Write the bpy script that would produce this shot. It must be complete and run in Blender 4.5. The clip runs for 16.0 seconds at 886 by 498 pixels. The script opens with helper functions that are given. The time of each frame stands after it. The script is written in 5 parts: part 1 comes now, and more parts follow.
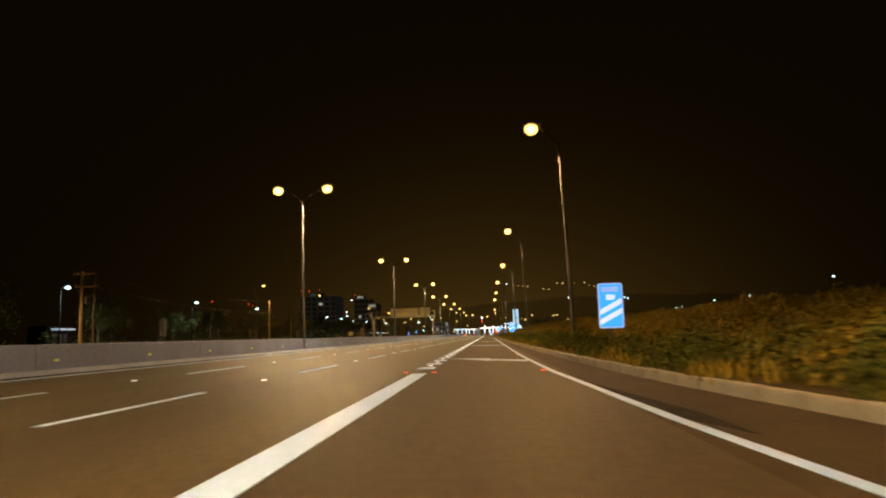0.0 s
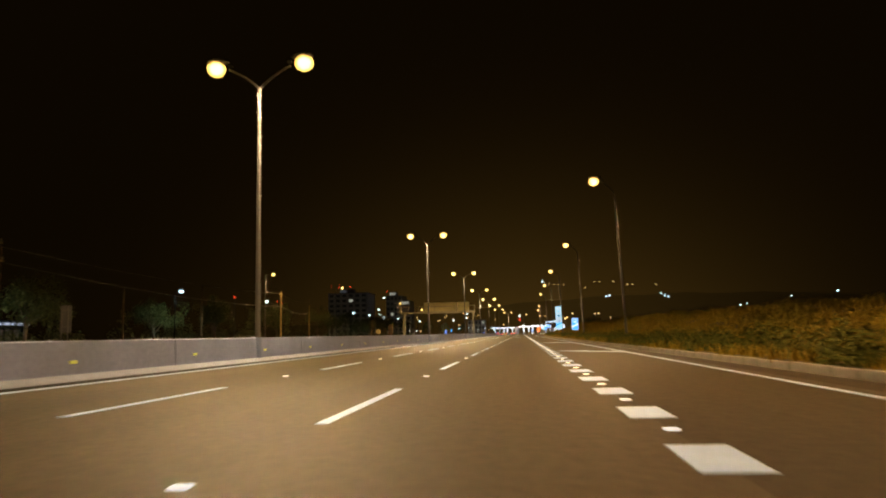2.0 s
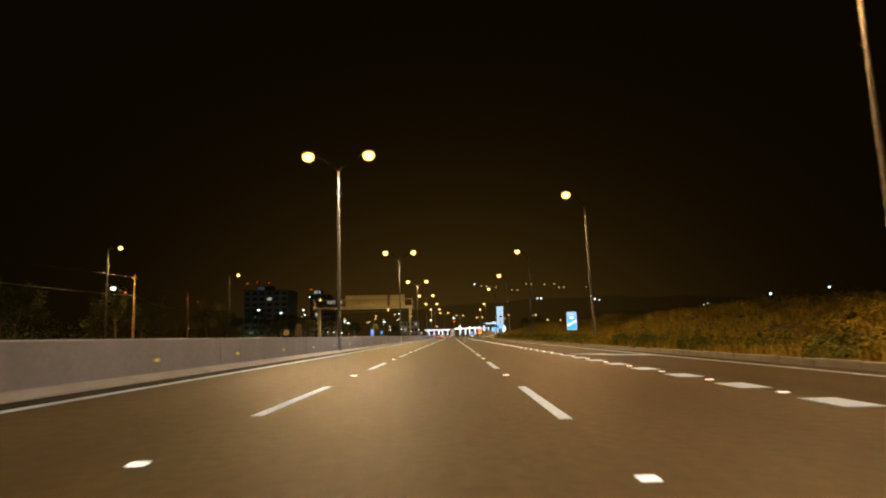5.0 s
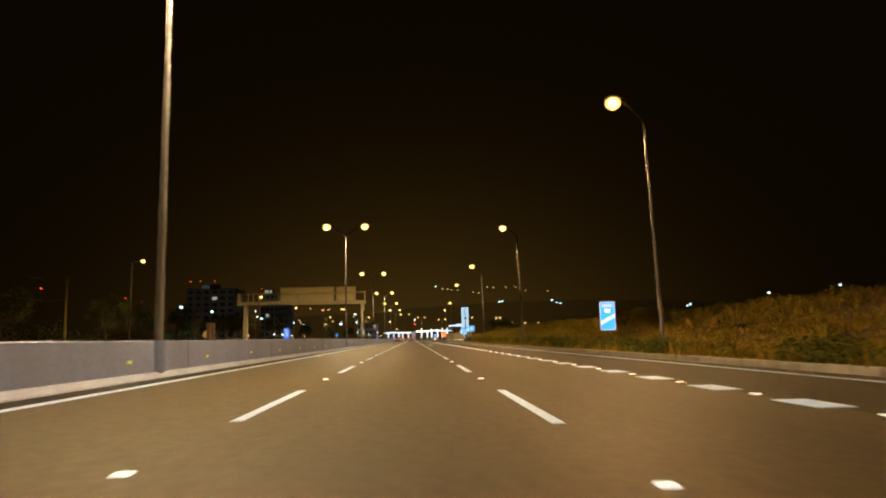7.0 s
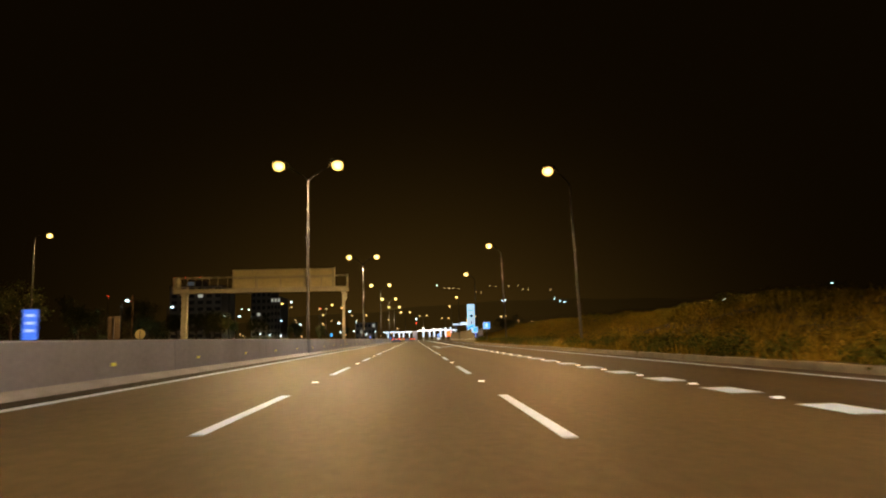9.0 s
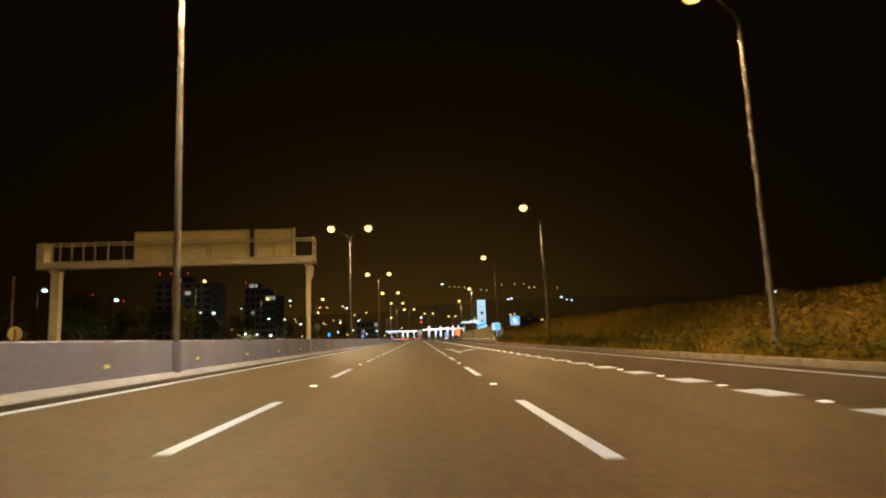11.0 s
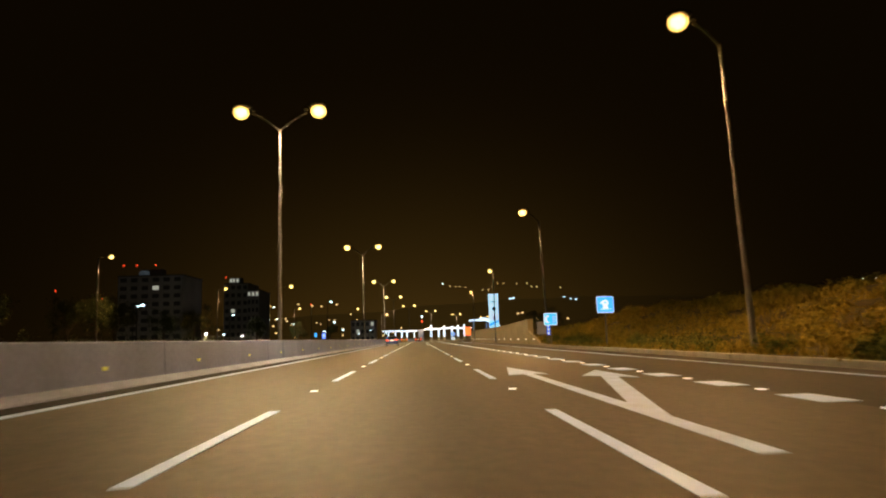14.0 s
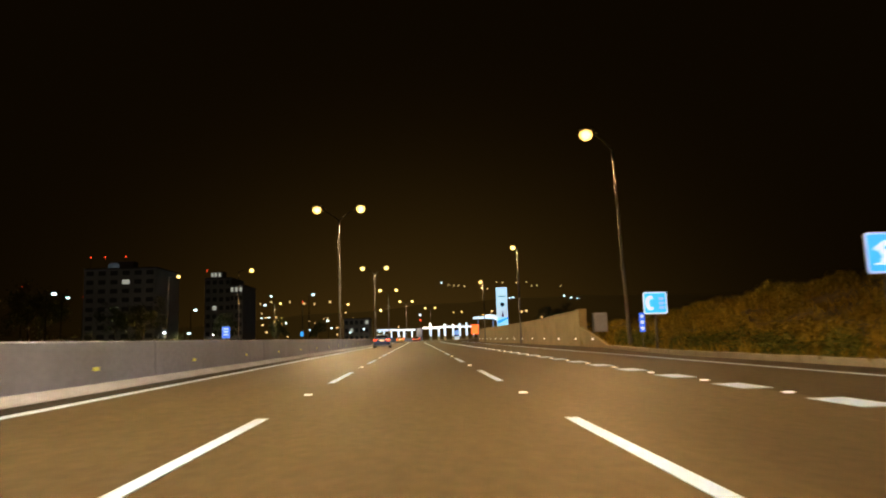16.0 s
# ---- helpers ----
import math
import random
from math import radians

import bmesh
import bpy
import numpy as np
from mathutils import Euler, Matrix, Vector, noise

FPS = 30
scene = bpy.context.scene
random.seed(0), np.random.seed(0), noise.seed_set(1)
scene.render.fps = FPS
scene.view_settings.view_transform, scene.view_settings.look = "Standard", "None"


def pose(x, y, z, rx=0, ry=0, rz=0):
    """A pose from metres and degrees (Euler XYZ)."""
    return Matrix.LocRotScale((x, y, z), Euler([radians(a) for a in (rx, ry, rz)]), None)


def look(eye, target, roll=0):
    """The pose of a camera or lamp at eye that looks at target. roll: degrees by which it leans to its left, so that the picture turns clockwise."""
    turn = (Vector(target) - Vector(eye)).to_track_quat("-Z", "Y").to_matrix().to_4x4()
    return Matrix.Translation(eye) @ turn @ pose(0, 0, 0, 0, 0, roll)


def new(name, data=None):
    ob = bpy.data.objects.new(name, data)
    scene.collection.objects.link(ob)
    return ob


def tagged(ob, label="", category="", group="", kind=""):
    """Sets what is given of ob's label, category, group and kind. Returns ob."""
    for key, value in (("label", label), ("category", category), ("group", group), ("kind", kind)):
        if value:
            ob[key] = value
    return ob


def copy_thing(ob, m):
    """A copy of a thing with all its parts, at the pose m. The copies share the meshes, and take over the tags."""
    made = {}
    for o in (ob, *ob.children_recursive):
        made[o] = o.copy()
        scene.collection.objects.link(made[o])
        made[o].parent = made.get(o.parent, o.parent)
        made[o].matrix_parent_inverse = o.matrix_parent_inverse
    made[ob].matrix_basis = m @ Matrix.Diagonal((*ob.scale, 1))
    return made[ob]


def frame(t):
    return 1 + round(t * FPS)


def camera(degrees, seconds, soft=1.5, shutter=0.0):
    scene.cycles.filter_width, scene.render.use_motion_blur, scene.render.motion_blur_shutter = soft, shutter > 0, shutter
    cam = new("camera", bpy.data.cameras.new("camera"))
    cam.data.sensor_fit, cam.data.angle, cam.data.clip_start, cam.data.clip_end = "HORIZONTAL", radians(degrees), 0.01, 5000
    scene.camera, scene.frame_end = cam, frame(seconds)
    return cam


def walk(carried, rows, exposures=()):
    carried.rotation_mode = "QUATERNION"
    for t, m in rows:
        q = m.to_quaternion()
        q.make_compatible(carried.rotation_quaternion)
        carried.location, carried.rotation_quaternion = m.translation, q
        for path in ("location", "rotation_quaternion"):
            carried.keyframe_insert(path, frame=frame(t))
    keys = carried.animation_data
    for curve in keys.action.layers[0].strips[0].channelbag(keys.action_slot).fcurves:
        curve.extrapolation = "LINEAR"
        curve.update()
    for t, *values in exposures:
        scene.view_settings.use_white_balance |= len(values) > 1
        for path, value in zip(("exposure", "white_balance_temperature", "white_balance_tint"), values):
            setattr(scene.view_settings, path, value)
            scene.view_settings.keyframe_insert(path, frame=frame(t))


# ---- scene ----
cam = camera(66.0, 16.0, soft=2.0, shutter=0.4)
EYE = 0.97


def driven(t, x, y, yaw, pitch, roll):
    """A row of the drive: seconds, place over the road, degrees."""
    a, b = radians(yaw), radians(pitch)
    eye = Vector((x, y, EYE))
    return t, look(eye, eye + Vector((-math.sin(a) * math.cos(b), math.cos(a) * math.cos(b), math.sin(b))), roll)


ROWS = [
    (0.0, 5.576, -0.189, 3.500, 7.213, -1.769),
    (0.5, 4.851, 5.892, 4.537, 7.348, -1.745),
    (1.0, 4.045, 11.964, 5.332, 7.217, -1.510),
    (1.5, 3.134, 18.024, 5.828, 7.176, -1.612),
    (2.0, 2.302, 24.058, 6.352, 7.194, -1.491),
    (2.5, 1.426, 30.052, 6.304, 7.157, -1.330),
    (3.0, 0.579, 35.997, 5.555, 7.101, -1.172),
    (3.5, -0.041, 41.896, 4.617, 7.138, -1.280),
    (6.0, -1.607, 71.315, -2.007, 7.347, -1.322),
    (6.5, -1.632, 77.330, -2.682, 7.402, -1.282),
    (7.0, -1.614, 83.418, -2.735, 7.447, -1.223),
    (7.5, -1.520, 89.574, -2.727, 7.460, -1.420),
    (8.0, -1.496, 95.781, -2.680, 7.461, -1.334),
    (10.5, -1.429, 127.001, -2.439, 7.369, -1.762),
    (11.0, -1.489, 133.203, -2.264, 7.391, -1.737),
    (11.5, -1.450, 139.380, -2.162, 7.405, -1.714),
    (12.0, -1.463, 145.538, -2.143, 7.424, -1.696),
    (12.5, -1.537, 151.683, -2.167, 7.429, -1.673),
    (13.0, -1.547, 157.822, -2.153, 7.412, -1.633),
    (13.5, -1.559, 163.962, -2.170, 7.456, -1.751),
    (14.0, -1.694, 170.109, -2.253, 7.442, -1.827),
    (14.5, -1.676, 176.266, -2.269, 7.430, -1.898),
    (15.0, -1.700, 182.437, -2.245, 7.385, -1.840),
    (15.5, -1.692, 188.623, -2.310, 7.357, -1.724),
    (16.0, -1.775, 194.822, -2.412, 7.403, -1.814),
]
# the picture darkens for a moment behind the brake lights of another car
walk(cam, [driven(*row) for row in ROWS], [(0.0, 0.0), (10.9, 0.0), (11.5, -0.35), (12.0, 0.0), (16.0, 0.0)])

# ---- light: night, sodium street lamps ----
MEDIAN_LIGHT = (1.0, 0.655, 0.32)
VERGE_LIGHT = (1.0, 0.53, 0.20)
MEDIAN_WATTS = 18500
VERGE_WATTS = 13200
SPOT_WIDTH = 166

world = bpy.data.worlds.new("night")
world.use_nodes = True
sky = world.node_tree
# light-polluted night sky: warm haze over the town ahead
where = sky.nodes.new("ShaderNodeTexCoord")
axes = sky.nodes.new("ShaderNodeSeparateXYZ")
sky.links.new(where.outputs["Generated"], axes.inputs[0])


def sky_math(kind, a, b):
    node = sky.nodes.new("ShaderNodeMath")
    node.operation, node.use_clamp = kind, kind in ("SUBTRACT", "POWER")
    for slot, value in zip(node.inputs, (a, b)):
        if isinstance(value, (int, float)):
            slot.default_value = value
        else:
            sky.links.new(value, slot)
    return node.outputs[0]


low_sky = sky_math("POWER", sky_math("SUBTRACT", 1.0, sky_math("MAXIMUM", axes.outputs["Z"], 0.0)), 5.0)
ahead = sky_math("POWER", sky_math("MAXIMUM", axes.outputs["Y"], 0.0), 20.0)
town_glow = sky_math("MULTIPLY", sky_math("MULTIPLY", low_sky, ahead), 0.046)
sky.links.new(sky_math("ADD", town_glow, 0.0034), sky.nodes["Background"].inputs[1])
sky.nodes["Background"].inputs[0].default_value = (1.0, 0.53, 0.10, 1)
scene.world = world


# ---- materials ----
def material(name, color, rough=0.7, metal=0.0, vary=0.0, scale=8.0, fine=60.0, bump=0.0, second=None, spread=0.5,
             glow=None, strength=0.0, island=False, spec=0.4, stretch=None):
    """Principled surface with stains at one scale, grain at another and fine relief."""
    m = bpy.data.materials.new(name)
    m.use_nodes = True
    nt = m.node_tree
    n, link = nt.nodes, nt.links.new
    p = n["Principled BSDF"]
    p.inputs["Roughness"].default_value = rough
    p.inputs["Metallic"].default_value = metal
    p.inputs["Specular IOR Level"].default_value = spec
    if glow:
        p.inputs["Emission Color"].default_value = (*glow, 1)
        p.inputs["Emission Strength"].default_value = strength
    if not vary and not bump and second is None:
        p.inputs["Base Color"].default_value = (*color, 1)
        return m
    tex = n.new("ShaderNodeTexCoord")
    big = n.new("ShaderNodeTexNoise")
    big.inputs["Scale"].default_value = scale
    big.inputs["Detail"].default_value = 5
    small = n.new("ShaderNodeTexNoise")
    small.inputs["Scale"].default_value = fine
    small.inputs["Detail"].default_value = 3
    if stretch:
        along = n.new("ShaderNodeMapping")
        along.inputs["Scale"].default_value = stretch
        link(tex.outputs["Object"], along.inputs["Vector"])
        link(along.outputs["Vector"], big.inputs["Vector"])
    for t in ((small,) if stretch else (big, small)):
        link(tex.outputs["Object"], t.inputs["Vector"])
    ramp = n.new("ShaderNodeValToRGB")
    ramp.color_ramp.elements[0].position = 0.5 - spread / 2
    ramp.color_ramp.elements[1].position = 0.5 + spread / 2
    other = second or tuple(c * (1 - vary) for c in color)
    ramp.color_ramp.elements[0].color = (*other, 1)
    ramp.color_ramp.elements[1].color = (*color, 1)
    if island:
        geo = n.new("ShaderNodeNewGeometry")
        link(geo.outputs["Random Per Island"], ramp.inputs[0])
    else:
        link(big.outputs["Fac"], ramp.inputs[0])
    mix = n.new("ShaderNodeMix")
    mix.data_type, mix.blend_type = "RGBA", "MULTIPLY"
    mix.inputs["Factor"].default_value = min(1.0, vary * 1.6)
    gray = n.new("ShaderNodeMapRange")
    gray.inputs["From Min"].default_value, gray.inputs["From Max"].default_value = 0.3, 0.7
    gray.inputs["To Min"].default_value, gray.inputs["To Max"].default_value = 0.55, 1.25
    link(small.outputs["Fac"], gray.inputs["Value"])
    link(ramp.outputs[0], mix.inputs["A"])
    link(gray.outputs[0], mix.inputs["B"])
    link(mix.outputs["Result"], p.inputs["Base Color"])
    if bump:
        b = n.new("ShaderNodeBump")
        b.inputs["Strength"].default_value = bump
        b.inputs["Distance"].default_value = 0.01
        link(small.outputs["Fac"], b.inputs["Height"])
        link(b.outputs[0], p.inputs["Normal"])
    return m


ASPHALT = material("asphalt", (0.060, 0.0505, 0.0285), 0.62, vary=0.45, scale=0.55, fine=6.5, bump=0.5, second=(0.029, 0.0235, 0.0155), stretch=(1.0, 0.035, 1.0), spec=0.07)
# exit lane darker in its base colour, partly for weaker light there
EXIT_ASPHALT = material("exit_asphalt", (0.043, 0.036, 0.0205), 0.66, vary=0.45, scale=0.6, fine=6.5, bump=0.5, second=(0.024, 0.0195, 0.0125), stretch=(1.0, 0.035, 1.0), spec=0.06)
SHOULDER = material("shoulder", (0.040, 0.031, 0.018), 0.85, vary=0.3, scale=0.8, fine=9, bump=0.6, second=(0.026, 0.020, 0.012), spec=0.08)
# white markings tinted blue in place of cold headlamp light on them
PAINT = material("headlit_road_paint", (0.33, 0.54, 1.0), 0.5, vary=0.1, scale=3.0, fine=50, bump=0.2, second=(0.28, 0.46, 0.90))
PAINT_THIN = material("headlit_worn_paint", (0.28, 0.45, 0.86), 0.55, vary=0.16, scale=2.0, fine=40, bump=0.2, second=(0.20, 0.32, 0.60))
# the blue in this grey stands in for headlamp light on the barrier
CONCRETE = material("concrete", (0.180, 0.228, 0.390), 0.9, vary=0.16, scale=0.6, fine=9, bump=0.3, second=(0.130, 0.160, 0.250), spec=0.15, stretch=(1.0, 0.7, 0.1))
OCHRE = material("ochre_concrete", (0.21, 0.185, 0.115), 0.9, vary=0.25, scale=0.8, fine=14, bump=0.4, second=(0.145, 0.125, 0.075), spec=0.15)
GUTTER = material("dirty_gutter", (0.022, 0.021, 0.0205), 0.85, vary=0.45, scale=1.5, fine=8, bump=0.5, second=(0.009, 0.0088, 0.009), spec=0.03)
PLINTH = material("pale_concrete", (0.185, 0.215, 0.315), 0.85, vary=0.25, scale=0.9, fine=18, bump=0.4, second=(0.13, 0.15, 0.21), spec=0.1)
KERB = material("kerb_stone", (0.24, 0.228, 0.188), 0.85, vary=0.3, scale=1.2, fine=25, bump=0.4, second=(0.14, 0.13, 0.105), spec=0.1)
EARTH = material("dry_earth", (0.040, 0.030, 0.010), 0.95, vary=0.4, scale=0.25, fine=3, bump=0.8, second=(0.028, 0.021, 0.008), spec=0.05)
GRASS = material("dry_grass", (0.215, 0.158, 0.022), 0.9, vary=0.1, island=True, second=(0.082, 0.064, 0.011), spread=1.0, spec=0.0)
DRY_SHRUB = material("dry_shrub_leaves", (0.165, 0.127, 0.020), 0.9, vary=0.1, island=True, second=(0.072, 0.060, 0.011), spread=1.0, spec=0.0)
SHRUB = material("green_leaves", (0.072, 0.080, 0.018), 0.8, vary=0.1, island=True, second=(0.032, 0.038, 0.010), spread=1.0, spec=0.0)
TREE_LEAF = material("tree_leaves", (0.075, 0.082, 0.026), 0.6, vary=0.1, island=True, second=(0.03, 0.045, 0.018), spread=1.0, spec=0.1)
# haze is imitated by a faint glow of the slopes, strongest straight ahead
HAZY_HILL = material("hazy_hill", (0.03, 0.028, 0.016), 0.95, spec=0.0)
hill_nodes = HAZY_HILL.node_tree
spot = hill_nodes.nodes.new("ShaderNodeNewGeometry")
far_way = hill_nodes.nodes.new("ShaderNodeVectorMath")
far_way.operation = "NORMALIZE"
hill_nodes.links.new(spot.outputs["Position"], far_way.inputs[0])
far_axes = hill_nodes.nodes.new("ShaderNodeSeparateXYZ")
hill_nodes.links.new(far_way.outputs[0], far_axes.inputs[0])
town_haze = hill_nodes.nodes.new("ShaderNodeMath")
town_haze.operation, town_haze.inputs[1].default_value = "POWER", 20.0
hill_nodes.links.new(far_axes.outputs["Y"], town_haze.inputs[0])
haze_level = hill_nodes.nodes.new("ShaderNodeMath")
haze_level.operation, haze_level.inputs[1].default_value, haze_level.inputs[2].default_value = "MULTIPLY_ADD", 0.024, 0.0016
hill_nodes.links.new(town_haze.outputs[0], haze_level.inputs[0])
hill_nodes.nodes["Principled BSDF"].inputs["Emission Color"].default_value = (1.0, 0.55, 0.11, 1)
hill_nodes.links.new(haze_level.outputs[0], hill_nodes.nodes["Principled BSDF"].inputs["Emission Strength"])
BARK = material("bark", (0.12, 0.09, 0.06), 0.9, vary=0.4, scale=6, fine=40, bump=0.8)
WOOD = material("weathered_wood", (0.36, 0.26, 0.10), 0.85, vary=0.35, scale=3, fine=30, bump=0.5)
STEEL = material("galvanised_steel", (0.088, 0.085, 0.080), 0.7, 0.1, vary=0.2, scale=2, fine=30, bump=0.1)
GANTRY_STEEL = material("gantry_steel", (0.43, 0.41, 0.27), 0.6, 0.1, vary=0.18, scale=1.5, fine=6, bump=0.05)
PANEL_BACK = material("panel_back", (0.62, 0.58, 0.29), 0.6, 0.1, vary=0.2, scale=0.8, fine=5, bump=0.05)
MATT_BLACK = material("matt_black_paint", (0.012, 0.012, 0.012), 0.95, vary=0.2, spec=0.0)
DARK_WOOD = material("dark_wood", (0.11, 0.08, 0.045), 0.9, vary=0.35, scale=3, fine=30, bump=0.5, spec=0.05)
DARK_METAL = material("dark_metal", (0.06, 0.06, 0.06), 0.5, 0.4, vary=0.2)
LENS = material("sodium_lens", (0.9, 0.8, 0.6), 0.3, glow=(1.0, 0.56, 0.10), strength=1.3)
BULB = material("burning_bulb", (0.9, 0.85, 0.7), 0.3, glow=(1.0, 0.66, 0.20), strength=7.0)
LENS_VERGE = material("orange_sodium_lens", (0.9, 0.75, 0.55), 0.3, glow=(1.0, 0.47, 0.09), strength=1.3)
COLD_LIGHT = (0.78, 1.0, 0.92)
LENS_FAR = material("white_lens", (0.9, 0.9, 0.9), 0.3, glow=(0.62, 0.88, 1.0), strength=5)
# road sign faces glow in place of headlamp light they would throw back
SIGN_BLUE = material("glow_blue_face", (0.03, 0.25, 0.62), 0.35, vary=0.1, scale=2, glow=(0.04, 0.40, 1.0), strength=1.0)
SIGN_DEEP = material("glow_deep_blue_face", (0.03, 0.12, 0.6), 0.35, vary=0.1, scale=2, glow=(0.05, 0.17, 1.0), strength=0.8)
SIGN_CYAN = material("glow_cyan_blue_face", (0.04, 0.35, 0.6), 0.35, vary=0.1, scale=2, glow=(0.045, 0.52, 1.0), strength=0.95)
SIGN_WHITE = material("glow_white_face", (0.8, 0.85, 0.9), 0.35, vary=0.05, glow=(0.62, 0.82, 1.0), strength=0.85)
SIGN_SYMBOL = material("glow_symbol", (0.6, 0.72, 0.9), 0.35, vary=0.05, glow=(0.38, 0.62, 1.0), strength=0.8)
SIGN_PALE = material("glow_pale_blue_face", (0.35, 0.5, 0.85), 0.35, vary=0.05, glow=(0.24, 0.45, 1.0), strength=0.75)
SIGN_BACK = material("grey_aluminium", (0.45, 0.45, 0.45), 0.45, 0.6, vary=0.1)
# reflectors and studs get a glow of their own to imitate returned headlamp light
YELLOW = material("glow_yellow_reflector", (0.42, 0.55, 0.09), 0.35, glow=(0.66, 0.74, 0.12), strength=0.15)
RED_STUD = material("glow_red_reflector", (0.8, 0.1, 0.03), 0.35, glow=(1.0, 0.12, 0.03), strength=0.4)
WHITE_STUD = material("glow_white_reflector", (0.88, 0.93, 1.0), 0.3, glow=(0.75, 0.88, 1.0), strength=0.9)
# station columns, walls and roofs glow too, instead of lamps lighting them
STATION_WHITE = material("glow_white_station", (0.8, 0.85, 0.9), 0.5, glow=(0.70, 0.86, 1.0), strength=1.3)
PYLON_CYAN = material("lit_cyan_face", (0.3, 0.7, 0.9), 0.4, glow=(0.30, 0.72, 1.0), strength=1.15)
PYLON_PALE = material("lit_pale_face", (0.6, 0.8, 0.9), 0.4, glow=(0.55, 0.85, 1.0), strength=1.0)
NAVY = material("navy_print", (0.01, 0.03, 0.12), 0.4)
CRIMSON = material("crimson_print", (0.3, 0.03, 0.08), 0.4)
ORANGE_LIT = material("lit_orange_face", (0.8, 0.2, 0.05), 0.5, glow=(1.0, 0.16, 0.03), strength=1.6)
AWNING_LIT = material("lit_awning", (0.7, 0.75, 0.8), 0.5, glow=(0.62, 0.74, 1.0), strength=0.55)
FACADE = material("dark_facade", (0.46, 0.44, 0.41), 0.85, vary=0.25, scale=0.15, fine=2, second=(0.32, 0.31, 0.29))
ROOF = material("flat_roof", (0.12, 0.11, 0.10), 0.9, vary=0.2)
WINDOW_DARK = material("dark_window", (0.10, 0.10, 0.10), 0.25)
WINDOW_LIT = material("lit_window", (0.7, 0.75, 0.7), 0.4, glow=(0.95, 0.95, 0.78), strength=0.32)
CROWN_LIT = material("lit_crown", (0.5, 0.6, 0.7), 0.5, glow=(0.45, 0.62, 0.75), strength=0.045)
RED_LIGHT = material("red_beacon", (0.8, 0.05, 0.02), 0.4, glow=(1.0, 0.06, 0.015), strength=3)
TOWN_WARM = material("warm_town_light", (0.8, 0.6, 0.3), 0.4, glow=(1.0, 0.60, 0.22), strength=1.6)
TOWN_WHITE = material("white_town_light", (0.8, 0.8, 0.8), 0.4, glow=(0.75, 0.95, 1.0), strength=5.0)
CAR_BLUE = material("navy_car_paint", (0.014, 0.030, 0.12), 0.28, 0.3)
CAR_GOLD = material("sand_car_paint", (0.42, 0.30, 0.08), 0.3, 0.2)
CAR_RED = material("dark_red_car_paint", (0.09, 0.012, 0.01), 0.3, 0.2)
GLASS_DARK = material("tinted_glass", (0.015, 0.015, 0.018), 0.06)
RUBBER = material("rubber", (0.02, 0.02, 0.02), 0.8, vary=0.2)
RIM = material("alloy_rim", (0.45, 0.45, 0.48), 0.35, 0.8)
TAIL = material("tail_light", (0.5, 0.03, 0.02), 0.3, glow=(1.0, 0.10, 0.03), strength=3.0)
# orange glow imitates tail light falling on the plate
GLOW_PLATE = material("plate", (0.75, 0.70, 0.60), 0.5, glow=(1.0, 0.42, 0.16), strength=0.55)
for glass in (LENS, LENS_VERGE):
    glass.node_tree.nodes["Principled BSDF"].inputs["Alpha"].default_value = 0.5
BARREL = material("insulator", (0.25, 0.2, 0.16), 0.4)


# ---- mesh helpers ----
def bm_new():
    return bmesh.new()


def slab(bm, x0, x1, y0, y1, z0, z1, bevel=0.0):
    """A box by its limits; returns its vertices."""
    made = bmesh.ops.create_cube(bm, size=1.0)["verts"]
    for v in made:
        v.co = Vector((x0 + (v.co.x + 0.5) * (x1 - x0), y0 + (v.co.y + 0.5) * (y1 - y0), z0 + (v.co.z + 0.5) * (z1 - z0)))
    if bevel:
        edges = list({e for v in made for e in v.link_edges})
        bmesh.ops.bevel(bm, geom=edges, offset=bevel, segments=2, affect="EDGES", profile=0.5)
    return made


def tube(bm, a, b, r0, r1=None, sides=12):
    """A tapered round bar from a to b."""
    a, b = Vector(a), Vector(b)
    r1 = r0 if r1 is None else r1
    made = bmesh.ops.create_cone(bm, cap_ends=True, segments=sides, radius1=r0, radius2=r1, depth=(b - a).length)["verts"]
    m = Matrix.Translation((a + b) / 2) @ (b - a).to_track_quat("Z", "Y").to_matrix().to_4x4()
    bmesh.ops.transform(bm, matrix=m, verts=made)
    return made


def sweep(bm, points, radii, sides=10):
    """One unbroken round bar along a bent line."""
    points = [Vector(q) for q in points]
    rings = []
    for i, q in enumerate(points):
        way = (points[min(i + 1, len(points) - 1)] - points[max(i - 1, 0)]).normalized()
        across = way.cross(Vector((0.13, 0.97, 0.21))).normalized()
        up = across.cross(way)
        turns = [2 * math.pi * k / sides for k in range(sides)]
        rings.append([bm.verts.new(q + (across * math.cos(a) + up * math.sin(a)) * radii[i]) for a in turns])
    for a, b in zip(rings[:-1], rings[1:]):
        for k in range(sides):
            bm.faces.new((a[k], a[(k + 1) % sides], b[(k + 1) % sides], b[k]))
    bm.faces.new(rings[0])
    bm.faces.new(list(reversed(rings[-1])))


def ball(bm, c, rx, ry, rz, seg=12):
    made = bmesh.ops.create_uvsphere(bm, u_segments=seg, v_segments=max(6, seg // 2), radius=1.0)["verts"]
    bmesh.ops.transform(bm, matrix=Matrix.Translation(c) @ Matrix.Diagonal((rx, ry, rz, 1)), verts=made)
    return made


def poly(bm, points, z0, z1):
    """A flat plate cut along points (x, y), between two heights."""
    low = [bm.verts.new((x, y, z0)) for x, y in points]
    top = [bm.verts.new((x, y, z1)) for x, y in points]
    bm.faces.new(top)
    bm.faces.new(list(reversed(low)))
    for i in range(len(points)):
        j = (i + 1) % len(points)
        bm.faces.new((low[i], low[j], top[j], top[i]))


